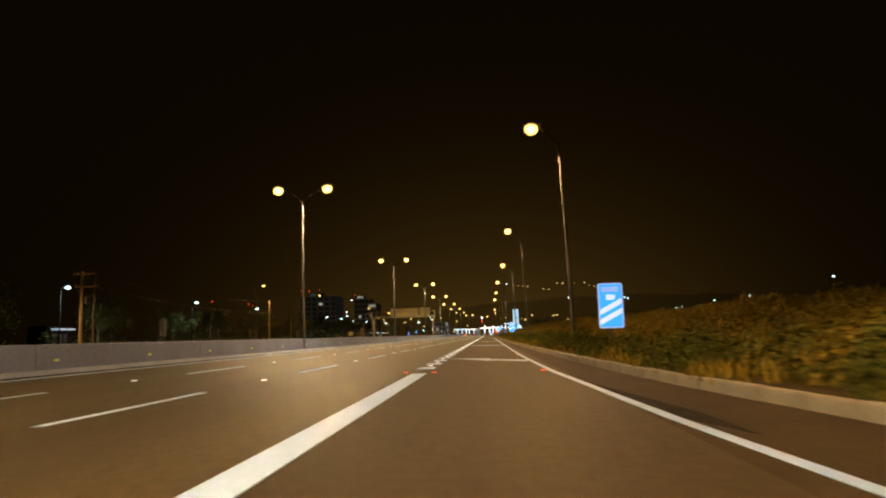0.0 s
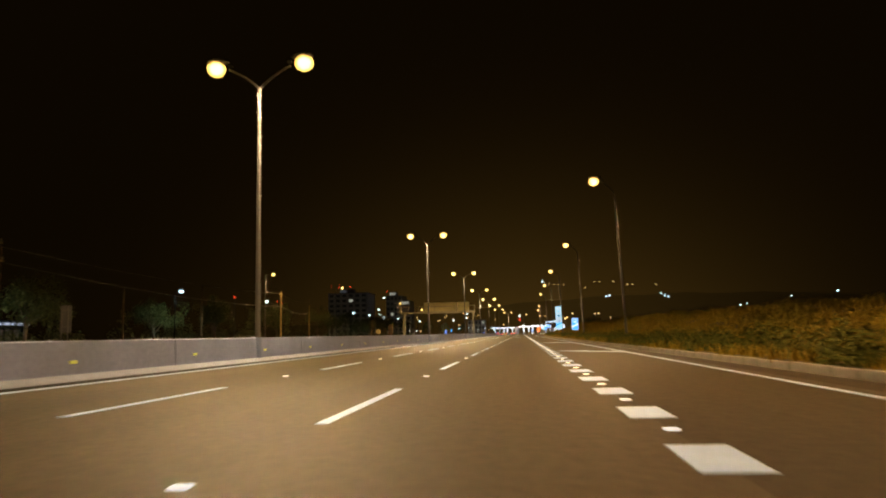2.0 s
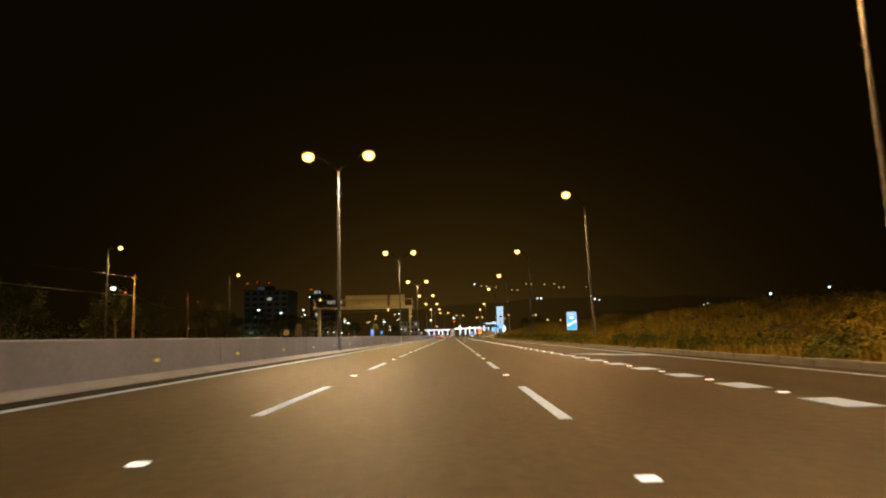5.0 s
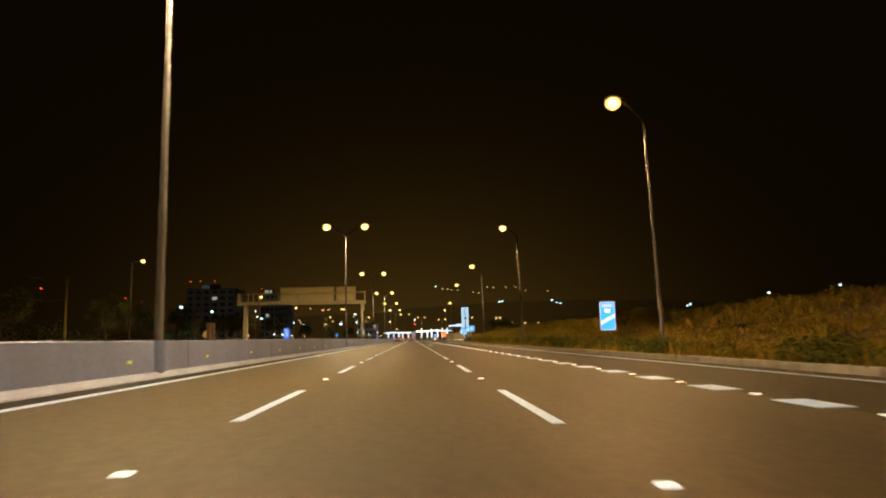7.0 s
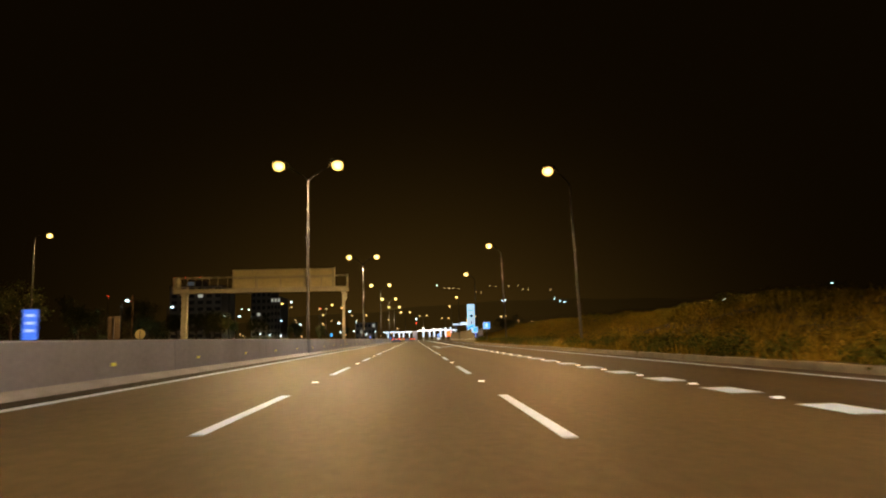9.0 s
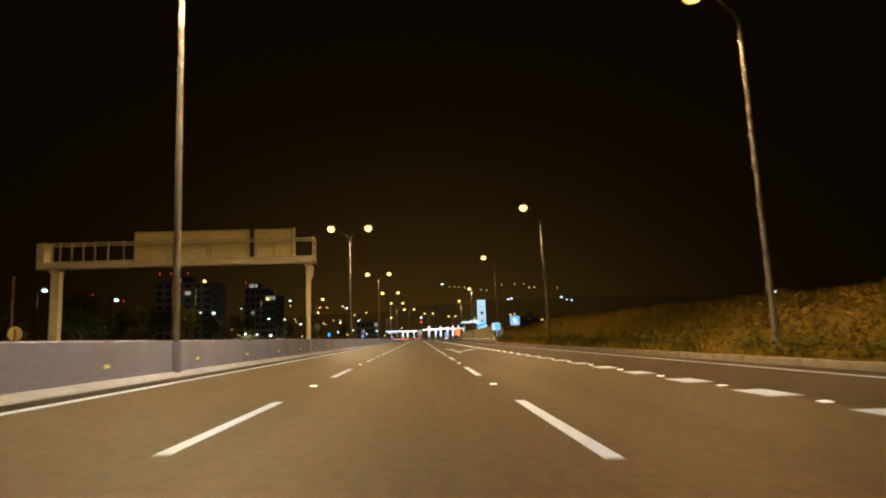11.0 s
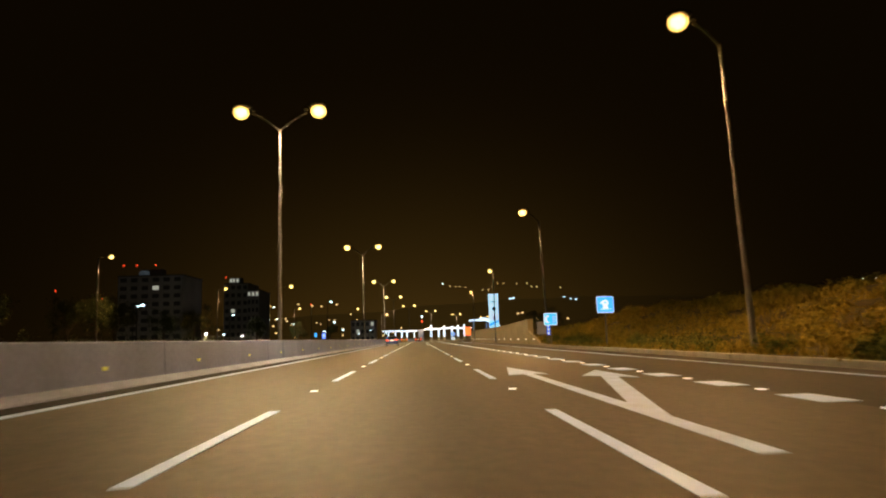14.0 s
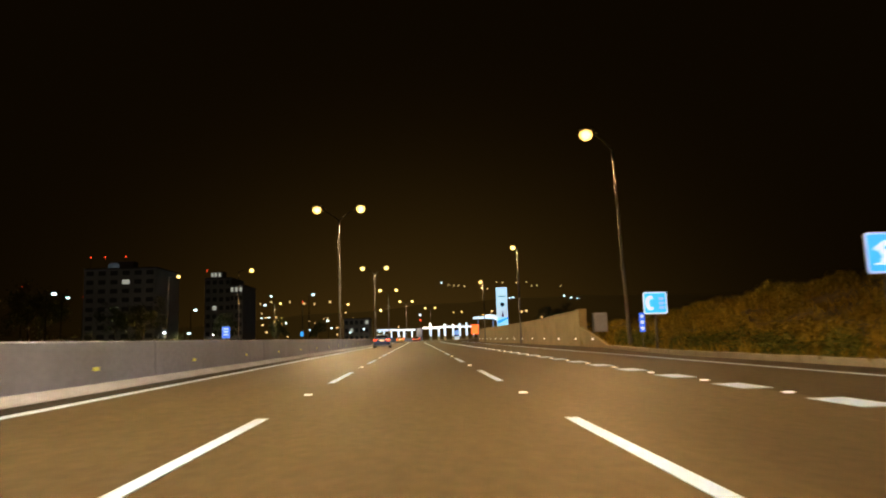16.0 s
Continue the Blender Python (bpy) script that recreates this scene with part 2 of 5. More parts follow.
def face_plate(bm, points, y0, y1):
    """An upright plate cut along points (x, z), between two depths."""
    a = [bm.verts.new((x, y0, z)) for x, z in points]
    b = [bm.verts.new((x, y1, z)) for x, z in points]
    bm.faces.new(a)
    bm.faces.new(list(reversed(b)))
    for i in range(len(points)):
        j = (i + 1) % len(points)
        bm.faces.new((a[j], a[i], b[i], b[j]))


def rounded(w, h, r, steps=4):
    """The outline of a rounded plate, centred."""
    out = []
    for cx, cz, a0 in ((w / 2 - r, h / 2 - r, 0), (-w / 2 + r, h / 2 - r, 90), (-w / 2 + r, -h / 2 + r, 180), (w / 2 - r, -h / 2 + r, 270)):
        for i in range(steps + 1):
            a = radians(a0 + 90 * i / steps)
            out.append((cx + r * math.cos(a), cz + r * math.sin(a)))
    return out


def mesh_of(name, bm, mat, smooth=False):
    bmesh.ops.recalc_face_normals(bm, faces=bm.faces[:])
    me = bpy.data.meshes.new(name)
    bm.to_mesh(me)
    bm.free()
    me.materials.append(mat)
    if smooth:
        me.shade_smooth()
    return me


def part(name, bm, mat, parent, label="", smooth=False):
    ob = new(name, mesh_of(name, bm, mat, smooth))
    ob.parent = parent
    if label:
        ob["label"] = label
    return ob


def thing(name, m, label, category, group="", kind=""):
    ob = new(name)
    ob.matrix_world = m
    ob.empty_display_size = 0.3
    return tagged(ob, label, category, group, kind)


def plain(name, verts, faces, mat, smooth=False):
    me = bpy.data.meshes.new(name)
    me.from_pydata(verts, [], faces)
    me.materials.append(mat)
    me.update()
    if smooth:
        me.shade_smooth()
    return new(name, me)


# ---- the plan of the road ----
BEND_FROM, BEND = 347.0, 0.00098


def bend(y):
    """How far the road has curved to the right at y."""
    return BEND * max(0.0, y - BEND_FROM) ** 2


EDGE_LEFT, DASH_LEFT, DASH_RIGHT, BLOCKS, EDGE_RIGHT = -7.15, -3.74, 0.0, 3.71, 7.32
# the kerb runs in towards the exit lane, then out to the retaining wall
KERB_LINE = [(-40, 12.5), (6, 9.35), (8, 9.15), (10, 8.95), (12, 8.78), (15, 8.62), (20, 8.45), (26, 8.3), (40, 8.1), (55, 7.95), (75, 7.85), (105, 7.9), (180, 7.95), (197, 8.45), (212, 8.5), (222, 8.55), (227, 8.95), (240, 10.45), (700, 10.5)]


def kerb_x(y):
    return float(np.interp(y, [k[0] for k in KERB_LINE], [k[1] for k in KERB_LINE]))


ROAD_SECTION = [(-8.5, 0.15), (-3.74, 0.025), (0.0, 0.0), (3.71, 0.0)]


def road_z(x):
    if x >= 0:
        return 0.0
    if x >= -3.74:
        return 0.025 * x / -3.74
    return 0.025 + 0.125 * (-3.74 - x) / 4.76


STATIONS = [-40, 0, 60, 120, 180, 240, 300, 347] + [347 + 12 * i for i in range(1, 22)]


def strip(name, section, mat, stations=STATIONS, smooth=False):
    """A long sheet or bar: the cross section (x, z) carried along the road."""
    verts, faces = [], []
    k = len(section)
    for y in stations:
        for x, z in section:
            verts.append((x + bend(y), y, z))
    for i in range(len(stations) - 1):
        for j in range(k - 1):
            a = i * k + j
            faces.append((a, a + 1, a + k + 1, a + k))
    return plain(name, verts, faces, mat, smooth)


tagged(strip("road", ROAD_SECTION, ASPHALT), "dark asphalt motorway carriageway with faint tyre tracks", "road", kind="structure")
tagged(strip("exit_lane", [(3.71, 0.0), (5.5, 0.0), (7.4, 0.0)], EXIT_ASPHALT), "darker asphalt of the exit lane", "road", kind="structure")
sy = [-40 + 5 * i for i in range(57)] + [y for y in STATIONS if y > 240]
sverts = [(x + bend(y), y, z) for y in sy for x, z in ((7.4, 0.0), (kerb_x(y) + 0.05, 0.004))]
sfaces = [(2 * i, 2 * i + 1, 2 * i + 3, 2 * i + 2) for i in range(len(sy) - 1)]
tagged(plain("shoulder", sverts, sfaces, SHOULDER), "brown gritty hard shoulder beside the kerb", "road shoulder", kind="structure")

# bank and ground, one sheet to the horizon
CREST = [(-60, 1.8), (20, 1.9), (45, 2.1), (80, 2.2), (110, 2.65), (140, 2.75), (165, 2.8), (200, 2.85), (228, 3.2), (246, 2.9), (262, 2.2), (340, 1.6), (420, 0.6), (700, 0.3)]


def crest(y):
    return float(np.interp(y, [c[0] for c in CREST], [c[1] for c in CREST]))


def ground_z(x, y):
    d = x - bend(y)
    if d < -8.3:
        return -0.05
    foot = max(10.2, kerb_x(y) + 0.15)
    if d < kerb_x(y) + 0.1:
        return -0.12
    if d < foot:
        base = 0.165
    else:
        rise = min(1.0, (d - foot) / 10.5)
        base = 0.165 + (crest(y) - 0.165) * (rise * rise * (3 - 2 * rise) * 0.5 + rise * 0.5)
        if d > 22:
            base -= min(1.5, (d - 22) * 0.05)
    fade = max(0.0, 1 - max(0.0, y - 420) / 200)
    base = base * fade + 0.0
    lump = noise.noise(Vector((x * 0.35, y * 0.35, 0))) * 0.28 + noise.noise(Vector((x * 0.09, y * 0.09, 3))) * 0.42
    return base + lump * min(1.0, max(0.0, d - 10.0) / 4) * fade


def hills(x, y):
    if y < 900:
        return 0.0
    k = min(1.0, (y - 900) / 900)
    return k * (80 + 60 * noise.noise(Vector((x * 0.0012, y * 0.0011, 5))) + 14 * noise.noise(Vector((x * 0.006, y * 0.006, 9)))) * max(0.15, min(1, (x + 900) / 900))


gx = [-3000, -1500, -800, -400, -200, -120, -80, -50, -30, -15, -9.0, -8.4] + [9.32, 9.47] + [9.8 + 0.55 * i for i in range(28)] + [26, 29, 33, 40, 60, 100, 200, 400, 800, 1500, 3000]
gy = [-400, -150, -60] + [-40 + 2.5 * i for i in range(180)] + [420, 450, 500, 560, 640, 760, 900, 1000, 1150, 1300, 1500, 1700, 1900, 2200, 2600, 3400]


def ground_x(x, y):
    """The first columns of the bank follow the back of the kerb."""
    if not 9.3 < x < 25:
        return x
    k = kerb_x(y) + 0.14
    return k - 0.08 if x < 9.4 else k + (x - 9.47) * (25 - k) / (25 - 9.47)


gverts = [(ground_x(x, y), y, ground_z(ground_x(x, y), y) if y < 640 else 0.0) for y in gy for x in gx]
n = len(gx)
gfaces = [(i * n + j, i * n + j + 1, (i + 1) * n + j + 1, (i + 1) * n + j) for i in range(len(gy) - 1) for j in range(n - 1)]
tagged(plain("ground", gverts, gfaces, EARTH, True), "dry earth bank and dark ground reaching the horizon", "ground", kind="structure")
hx = [-3200 + 80 * i for i in range(81)]
hy = [900 + 125 * i for i in range(21)]
hverts = [(x, y, hills(x, y) - 0.5) for y in hy for x in hx]
n = len(hx)
hfaces = [(i * n + j, i * n + j + 1, (i + 1) * n + j + 1, (i + 1) * n + j) for i in range(len(hy) - 1) for j in range(n - 1)]
tagged(plain("backdrop_hills", hverts, hfaces, HAZY_HILL, True), "far hills with a faint glow in place of town haze", "backdrop", kind="structure")


# ---- markings: thin plates of paint ----
def marking(name, mat, label, quads, parent=None):
    """Painted bars, each (x0, x1, y0, y1), as one sheet a few millimetres thick."""
    bm = bm_new()
    for x0, x1, y0, y1 in quads:
        pieces = max(1, int((y1 - y0) / 12)) if y1 > BEND_FROM else 1
        for i in range(pieces):
            a, b = y0 + (y1 - y0) * i / pieces, y0 + (y1 - y0) * (i + 1) / pieces
            za, zb = road_z(x0), road_z(x1)
            ring = [(x0 + bend(a), a, za), (x1 + bend(a), a, zb), (x1 + bend(b), b, zb), (x0 + bend(b), b, za)]
            top = [bm.verts.new((p[0], p[1], p[2] + 0.009)) for p in ring]
            low = [bm.verts.new((p[0], p[1], p[2] + 0.001)) for p in ring]
            bm.faces.new(top)
            for u in range(4):
                w = (u + 1) % 4
                bm.faces.new((low[u], low[w], top[w], top[u]))
    ob = new(name, mesh_of(name, bm, mat))
    return tagged(ob, label, "road marking", kind="structure")


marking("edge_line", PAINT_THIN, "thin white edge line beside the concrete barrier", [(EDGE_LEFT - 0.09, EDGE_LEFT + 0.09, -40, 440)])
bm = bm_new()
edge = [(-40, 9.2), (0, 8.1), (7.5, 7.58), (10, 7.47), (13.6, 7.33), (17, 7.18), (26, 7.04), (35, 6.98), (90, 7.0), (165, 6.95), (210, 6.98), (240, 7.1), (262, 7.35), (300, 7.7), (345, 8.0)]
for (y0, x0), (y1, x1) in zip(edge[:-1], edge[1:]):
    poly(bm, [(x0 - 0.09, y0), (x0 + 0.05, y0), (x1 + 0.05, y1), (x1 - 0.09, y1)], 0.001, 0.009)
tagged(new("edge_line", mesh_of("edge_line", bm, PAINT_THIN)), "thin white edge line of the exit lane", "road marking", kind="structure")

bm = bm_new()
poly(bm, [(-0.075, 0), (0.075, 0), (0.075, 4.95), (-0.075, 4.95)], 0.001, 0.009)
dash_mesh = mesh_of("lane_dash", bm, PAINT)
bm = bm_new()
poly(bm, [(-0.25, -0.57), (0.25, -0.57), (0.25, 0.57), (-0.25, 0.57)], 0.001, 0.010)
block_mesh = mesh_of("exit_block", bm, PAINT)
bm = bm_new()
slab(bm, -0.07, 0.07, -0.045, 0.045, 0.0, 0.020, 0.008)
stud_mesh = mesh_of("road_stud", bm, WHITE_STUD)
bm = bm_new()
slab(bm, -0.07, 0.07, -0.045, 0.045, 0.0, 0.020, 0.008)
red_stud_mesh = mesh_of("road_stud", bm, RED_STUD)
for x, first in ((DASH_LEFT, -14.86), (DASH_RIGHT, -15.66)):
    for i in range(36):
        y = first + 11.866 * i
        if y > 415:
            break
        d = tagged(new("lane_dash", dash_mesh), "white painted lane dash on asphalt", "road marking", "lane dashes")
        d.location = (x + bend(y), y, road_z(x))
        s = tagged(new("road_stud", stud_mesh), "small white reflective road stud", "road stud", "road studs")
        s.location = (x + bend(y), y + 8.6, road_z(x))
for i in range(88):
    y = 20.55 + 2.998 * i
    d = tagged(new("exit_block", block_mesh), "broad white painted block dividing the exit lane", "road marking", "exit lane blocks")
    d.location = (BLOCKS, y, 0)
    s = tagged(new("road_stud", stud_mesh), "small white reflective road stud", "road stud", "road studs")
    s.location = (BLOCKS, y + 1.5, 0)
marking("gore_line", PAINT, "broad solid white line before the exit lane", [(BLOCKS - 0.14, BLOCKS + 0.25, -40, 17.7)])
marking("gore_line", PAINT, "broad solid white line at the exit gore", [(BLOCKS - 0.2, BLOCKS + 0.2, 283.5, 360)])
for x, y in ((3.35, 18.2), (4.12, 18.1), (6.98, 17.75), (6.89, 31.0)):
    s = tagged(new("road_stud", red_stud_mesh), "small red reflective road stud", "road stud", "red road studs")
    s.location = (x, y, 0)


def arrow(points_list, label):
    bm = bm_new()
    for pts in points_list:
        poly(bm, pts, 0.001, 0.009)
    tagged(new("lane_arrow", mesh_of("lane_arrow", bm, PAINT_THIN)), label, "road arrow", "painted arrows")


def exit_arrow(y0):
    """A bent arrow in the exit lane; y0 is its tip."""
    shape = [(4.05, 0.0), (5.25, -2.3), (5.62, -3.5), (5.5, -2.6), (6.93, -4.5), (6.95, -3.1), (5.58, -1.5), (5.65, -0.7)]
    arrow([[(x, y + y0) for x, y in shape]], "white bent arrow painted in the exit lane")


for y in (28.1, 60.5, 91.5):
    exit_arrow(y)
# the forked arrow: straight on, and to the exit
arrow([[(1.03, 191.6), (0.52, 187.3), (0.93, 187.55), (0.93, 175.5), (1.16, 175.5), (1.16, 187.55), (1.5, 187.3)]], "long white arrow pointing straight on")
arrow([[(2.95, 188.3), (2.08, 186.1), (2.42, 185.75), (1.165, 179.6), (1.165, 178.0), (2.70, 185.35), (3.04, 184.9)]], "white branch arrow pointing towards the exit lane")

# ---- concrete barrier on the median ----
BARRIER = [(-8.0, 0.10), (-8.015, 0.175), (-8.165, 0.25), (-8.20, 1.04), (-8.23, 1.07), (-8.55, 1.07), (-8.58, 1.04), (-8.62, 0.3), (-8.76, 0.2), (-8.78, -0.1)]


def barrier_length(y0, y1):
    stations = [y0, y1] if y1 < BEND_FROM else [y0 + (y1 - y0) * i / 2 for i in range(3)]
    verts, faces = [], []
    k = len(BARRIER)
    for y in stations:
        for x, z in BARRIER:
            verts.append((x + bend(y), y, z + (0.055 * max(0.0, min(1.0, (y - 105) / 24)) if z > 1 else 0)))
    for i in range(len(stations) - 1):
        for j in range(k - 1):
            a = i * k + j
            faces.append((a, a + k, a + k + 1, a + 1))
    faces.append(tuple(range(k)))
    faces.append(tuple(reversed(range((len(stations) - 1) * k, len(stations) * k))))
    ob = plain("barrier_unit", verts, faces, CONCRETE)
    return ob


wall = thing("barrier", pose(0, 0, 0), "stained grey concrete median barrier with a stepped foot", "barrier", kind="structure")
y = -40.0
while y < 440:
    u = barrier_length(y, y + 11.97)
    u.parent = wall
    y += 12.0
bm = bm_new()
for i in range(len(STATIONS) - 1):
    a, b = STATIONS[i], min(STATIONS[i + 1], 440)
    if a >= 440:
        break
    foot = [(-7.84, 0.11), (-7.86, 0.165), (-8.14, 0.265), (-8.19, 0.29)]
    va, vb = [(x + bend(a), a, z) for x, z in foot], [(x + bend(b), b, z) for x, z in foot]
    p, q = [bm.verts.new(v) for v in va], [bm.verts.new(v) for v in vb]
    for j in range(3):
        bm.faces.new((p[j], q[j], q[j + 1], p[j + 1]))
part("plinth", bm, PLINTH, wall, "paler sloping concrete foot")
bm = bm_new()
slab(bm, -0.012, 0.012, -0.13, 0.13, -0.038, 0.038, 0.005)
refl_mesh = mesh_of("reflector", bm, YELLOW)
for i in range(70):
    y = 51.3 - 6.06 * 15 + 6.06 * i
    if not -40 < y < 430:
        continue
    r = tagged(new("barrier_reflector", refl_mesh), "small yellow reflector on the concrete barrier", "reflector", "barrier reflectors")
    r.location = (-8.18 + bend(y), y, 0.565)

# kerb of separate stones
bm = bm_new()
slab(bm, 0.0, 0.16, 0.008, 0.992, -0.1, 0.19, 0.025)
kerb_mesh = mesh_of("kerb_stone", bm, KERB)
kerb = thing("kerb", pose(0, 0, 0), "grey concrete kerb along the dry bank", "kerb", kind="structure")
for i in range(253):
    y = -14.0 + i
    k = new("kerb_stone", kerb_mesh)
    k.parent = kerb
    k.location = (kerb_x(y) + 0.01 * math.sin(i * 2.4), y, 0.008 * math.sin(i * 1.7))
    k.rotation_euler = (0, 0, -math.atan(kerb_x(y + 1) - kerb_x(y)))
bm = bm_new()
poly(bm, [(7.68, 7.5), (7.98, 6.2), (7.98, 8.0), (7.62, 11.5), (7.42, 13.5)], 0.002, 0.006)
tagged(new("dark_patch", mesh_of("dark_patch", bm, GUTTER)), "dark strip beside the edge line", "road patch", kind="structure")


# ---- street lamps ----
def spot_light(parent, at, watts, aim, tint):
    data = bpy.data.lights.new("street_light", "SPOT")
    data.energy, data.color, data.spot_size, data.spot_blend, data.shadow_soft_size = watts, tint, radians(SPOT_WIDTH), 0.35, 0.3
    ob = new("street_light", data)
    ob.matrix_world = look(at, aim)
    ob.parent = parent
    return ob


def lamp_head(parent, at, side, lens_mat, size=1.0, flat=1.0):
    """A cobra head with a bulging glass; side -1 or 1 is the way it looks along x."""
    x, y, z = at
    bm = bm_new()
    ball(bm, (x - side * 0.08, y, z + 0.30), 0.50 * size, 0.26 * size, 0.12 * size, 16)
    slab(bm, x - side * 0.62 * size - 0.1, x - side * 0.62 * size + 0.1, y - 0.06, y + 0.06, z + 0.03, z + 0.13, 0.03)
    head = part("lamp_head", bm, DARK_METAL, parent, "dark metal lamp housing", True)
    bm = bm_new()
    ball(bm, (x, y, z), 0.40 * size, 0.38 * size, 0.36 * size * flat, 18)
    part("lens", bm, lens_mat, head, "glowing lamp glass", True)
    if lens_mat is not LENS_FAR:
        bm = bm_new()
        ball(bm, (x, y, z), 0.29 * size, 0.28 * size, 0.27 * size * flat, 14)
        part("bulb", bm, BULB, head, "burning sodium bulb", True)
    return head


def arm(parent, a, b, r=0.05):
    """A bracket arm that curves up from a and out to b."""
    bm = bm_new()
    a, b = Vector(a), Vector(b)
    mid = a + (b - a) * 0.45 + Vector((0, 0, 0.18))
    steps = [i / 8 for i in range(9)]
    sweep(bm, [a * (1 - t) ** 2 + mid * 2 * t * (1 - t) + b * t * t for t in steps], [r * (1 - 0.1 * t) for t in steps], 10)
    part("arm", bm, STEEL, parent, smooth=True)


def pole_part(parent, base, top, r0, r1, mat=STEEL):
    bm = bm_new()
    tube(bm, base, top, r0, r1, 14)
    base = Vector(base)
    slab(bm, base.x - 0.22, base.x + 0.22, base.y - 0.22, base.y + 0.22, base.z, base.z + 0.03, 0.008)
    tube(bm, base, base + Vector((0, 0, 0.9)), r0 * 1.25, r0 * 1.15, 14)
    part("pole", bm, mat, parent, smooth=False)


def verge_lamp():
    """Tall single lamp of the right verge; its foot is the origin."""
    t = thing("street_lamp", pose(0, 0, 0), "tall steel street lamp with one orange sodium head on the bank", "street lamp", "verge street lamps")
    pole_part(t, (0.12, 0, -0.4), (-0.22, 0, 11.4), 0.115, 0.06)
    arm(t, (-0.22, 0, 11.35), (-1.15, 0, 12.28), 0.045)
    lamp_head(t, (-1.72, 0, 12.32), -1, LENS_VERGE)
    spot_light(t, (-1.72, 0, 11.9), VERGE_WATTS, (-7.4, 0.001, 0), VERGE_LIGHT)
    return t


def median_lamp():
    """Twin lamp that stands in the median barrier."""
    t = thing("street_lamp", pose(0, 0, 0), "tall steel twin street lamp with two glowing heads in the barrier", "street lamp", "median street lamps")
    pole_part(t, (0, 0, 0.0), (0, 0, 11.4), 0.11, 0.065)
    for s in (-1, 1):
        arm(t, (0.03 * s, 0, 11.35), (1.35 * s, 0, 12.25), 0.045)
        lamp_head(t, (1.92 * s, 0, 12.33), s, LENS)
        spot_light(t, (1.92 * s, 0, 11.9), MEDIAN_WATTS * (1.0 if s > 0 else 0.6), (3.0 * s, 0.001, 0), MEDIAN_LIGHT)
    bm = bm_new()
    verts = tube(bm, (-0.06, 0, 0.17), (-0.06, 0, 0.972), 1.0, 1.0, 40)
    for v in verts:
        v.co.x, v.co.y = -0.06 + (v.co.x + 0.06) * 0.25, v.co.y * 0.25
    part("collar", bm, CONCRETE, t, "rounded concrete bulge of the barrier round the pole")
    return t


VERGE_FOOT = 10.2
VERGE_SHIFT, MEDIAN_SHIFT = {1: -0.18, 2: 0.13, 3: -0.25, 4: -0.13, 5: -0.08}, {0: -0.15, 1: 0.15, 2: 0.14}
first = verge_lamp()
first.matrix_world = pose(VERGE_FOOT, 37.77, 0.15)
for i in range(-1, 6):
    if i:
        copy_thing(first, pose(VERGE_FOOT + VERGE_SHIFT.get(i, 0), 37.77 + 39.08 * i, 0.15))
first = median_lamp()
first.matrix_world = pose(-8.22, 50.62, 0.10)
for i in range(-1, 11):
    y = 50.71 + 50.85 * i
    if i:
        copy_thing(first, pose(-8.32 + bend(y) + MEDIAN_SHIFT.get(i, 0), y, 0.10))


def roadside_lamp(name, label, height, lens_mat, watts, group, reach=-0.9, warm=True):
    """A lower lamp with a short arm on a straight pole."""
    t = thing(name, pose(0, 0, 0), label, "street lamp", group)
    pole_part(t, (0, 0, -0.1 if watts else -4.7), (0, 0, height - 0.1), 0.10, 0.06, STEEL if watts else MATT_BLACK)
    arm(t, (0, 0, height - 0.2), (reach * 0.45, 0, height), 0.035)
    lamp_head(t, (reach, 0, height), 1 if reach > 0 else -1, lens_mat, 0.72, 1.0 if watts else 0.6)
    if watts:
        spot_light(t, (reach, 0, height - 0.4), watts, (reach * 1.4, 0.001, 0), VERGE_LIGHT)
    return t


exit_lamp = roadside_lamp("street_lamp", "lower steel street lamp with a sodium head", 10.15, LENS_VERGE, 6500, "exit street lamps", -0.45)
exit_lamp.matrix_world = pose(9.1, 266.3, 0.05)
copy_thing(exit_lamp, pose(9.8, 311.0, 0.05))
side_lamp = roadside_lamp("street_lamp", "steel street lamp with a sodium head beyond the barrier", 12.5, LENS, 5500, "side road street lamps", 1.5)
side_lamp.matrix_world = pose(-40.5, 180.0, 0.0)
for x, y in ((-42.3, 141.5), (-39.3, 253.0), (-38.5, 299.3), (-22.1, 276.4), (-42.6, 61.0), (-20.5, 375.2), (-35.3, 360.9), (-11.3, 362.1)):
    copy_thing(side_lamp, pose(x - 0.6, y, {141.5: 0.0, 299.3: -1.1, 276.4: -2.9, 61.0: -3.3, 375.2: -2.1, 360.9: -2.2, 362.1: -4.5}.get(y, -0.6)))
white_lamp = roadside_lamp("street_lamp", "small street lamp with a cold white head", 7.5, LENS_FAR, 0, "cold white street lamps", 0.8)
white_lamp.matrix_world = pose(-42.6, 109.0, 0)
for x, y, z in ((-41.6, 72.8, 0), (-45.8, 214.5, 0.3), (-45.0, 231.7, 0.1), (-43.8, 274.3, -0.2), (-43.0, 321.9, -0.1), (-53.7, 297.2, 1.0), (-22.4, 327.7, 2.5), (-50.7, 327.9, -3.9), (-50.4, 341.1, -4.0), (-49.6, 355.9, -4.2),
                (-30.0, 372.0, -3.5), (-26.0, 385.0, -3.0), (-22.0, 396.0, -4.2), (-18.5, 402.0, -3.2), (-14.0, 410.0, -4.0), (89.5, 225.5, 3.0), (92.3, 311.7, 3.1), (85.0, 246.5, 2.8), (85.2, 297.0, 2.1), (87.2, 167.0, 4.6)):
    copy_thing(white_lamp, pose(x, y, z))
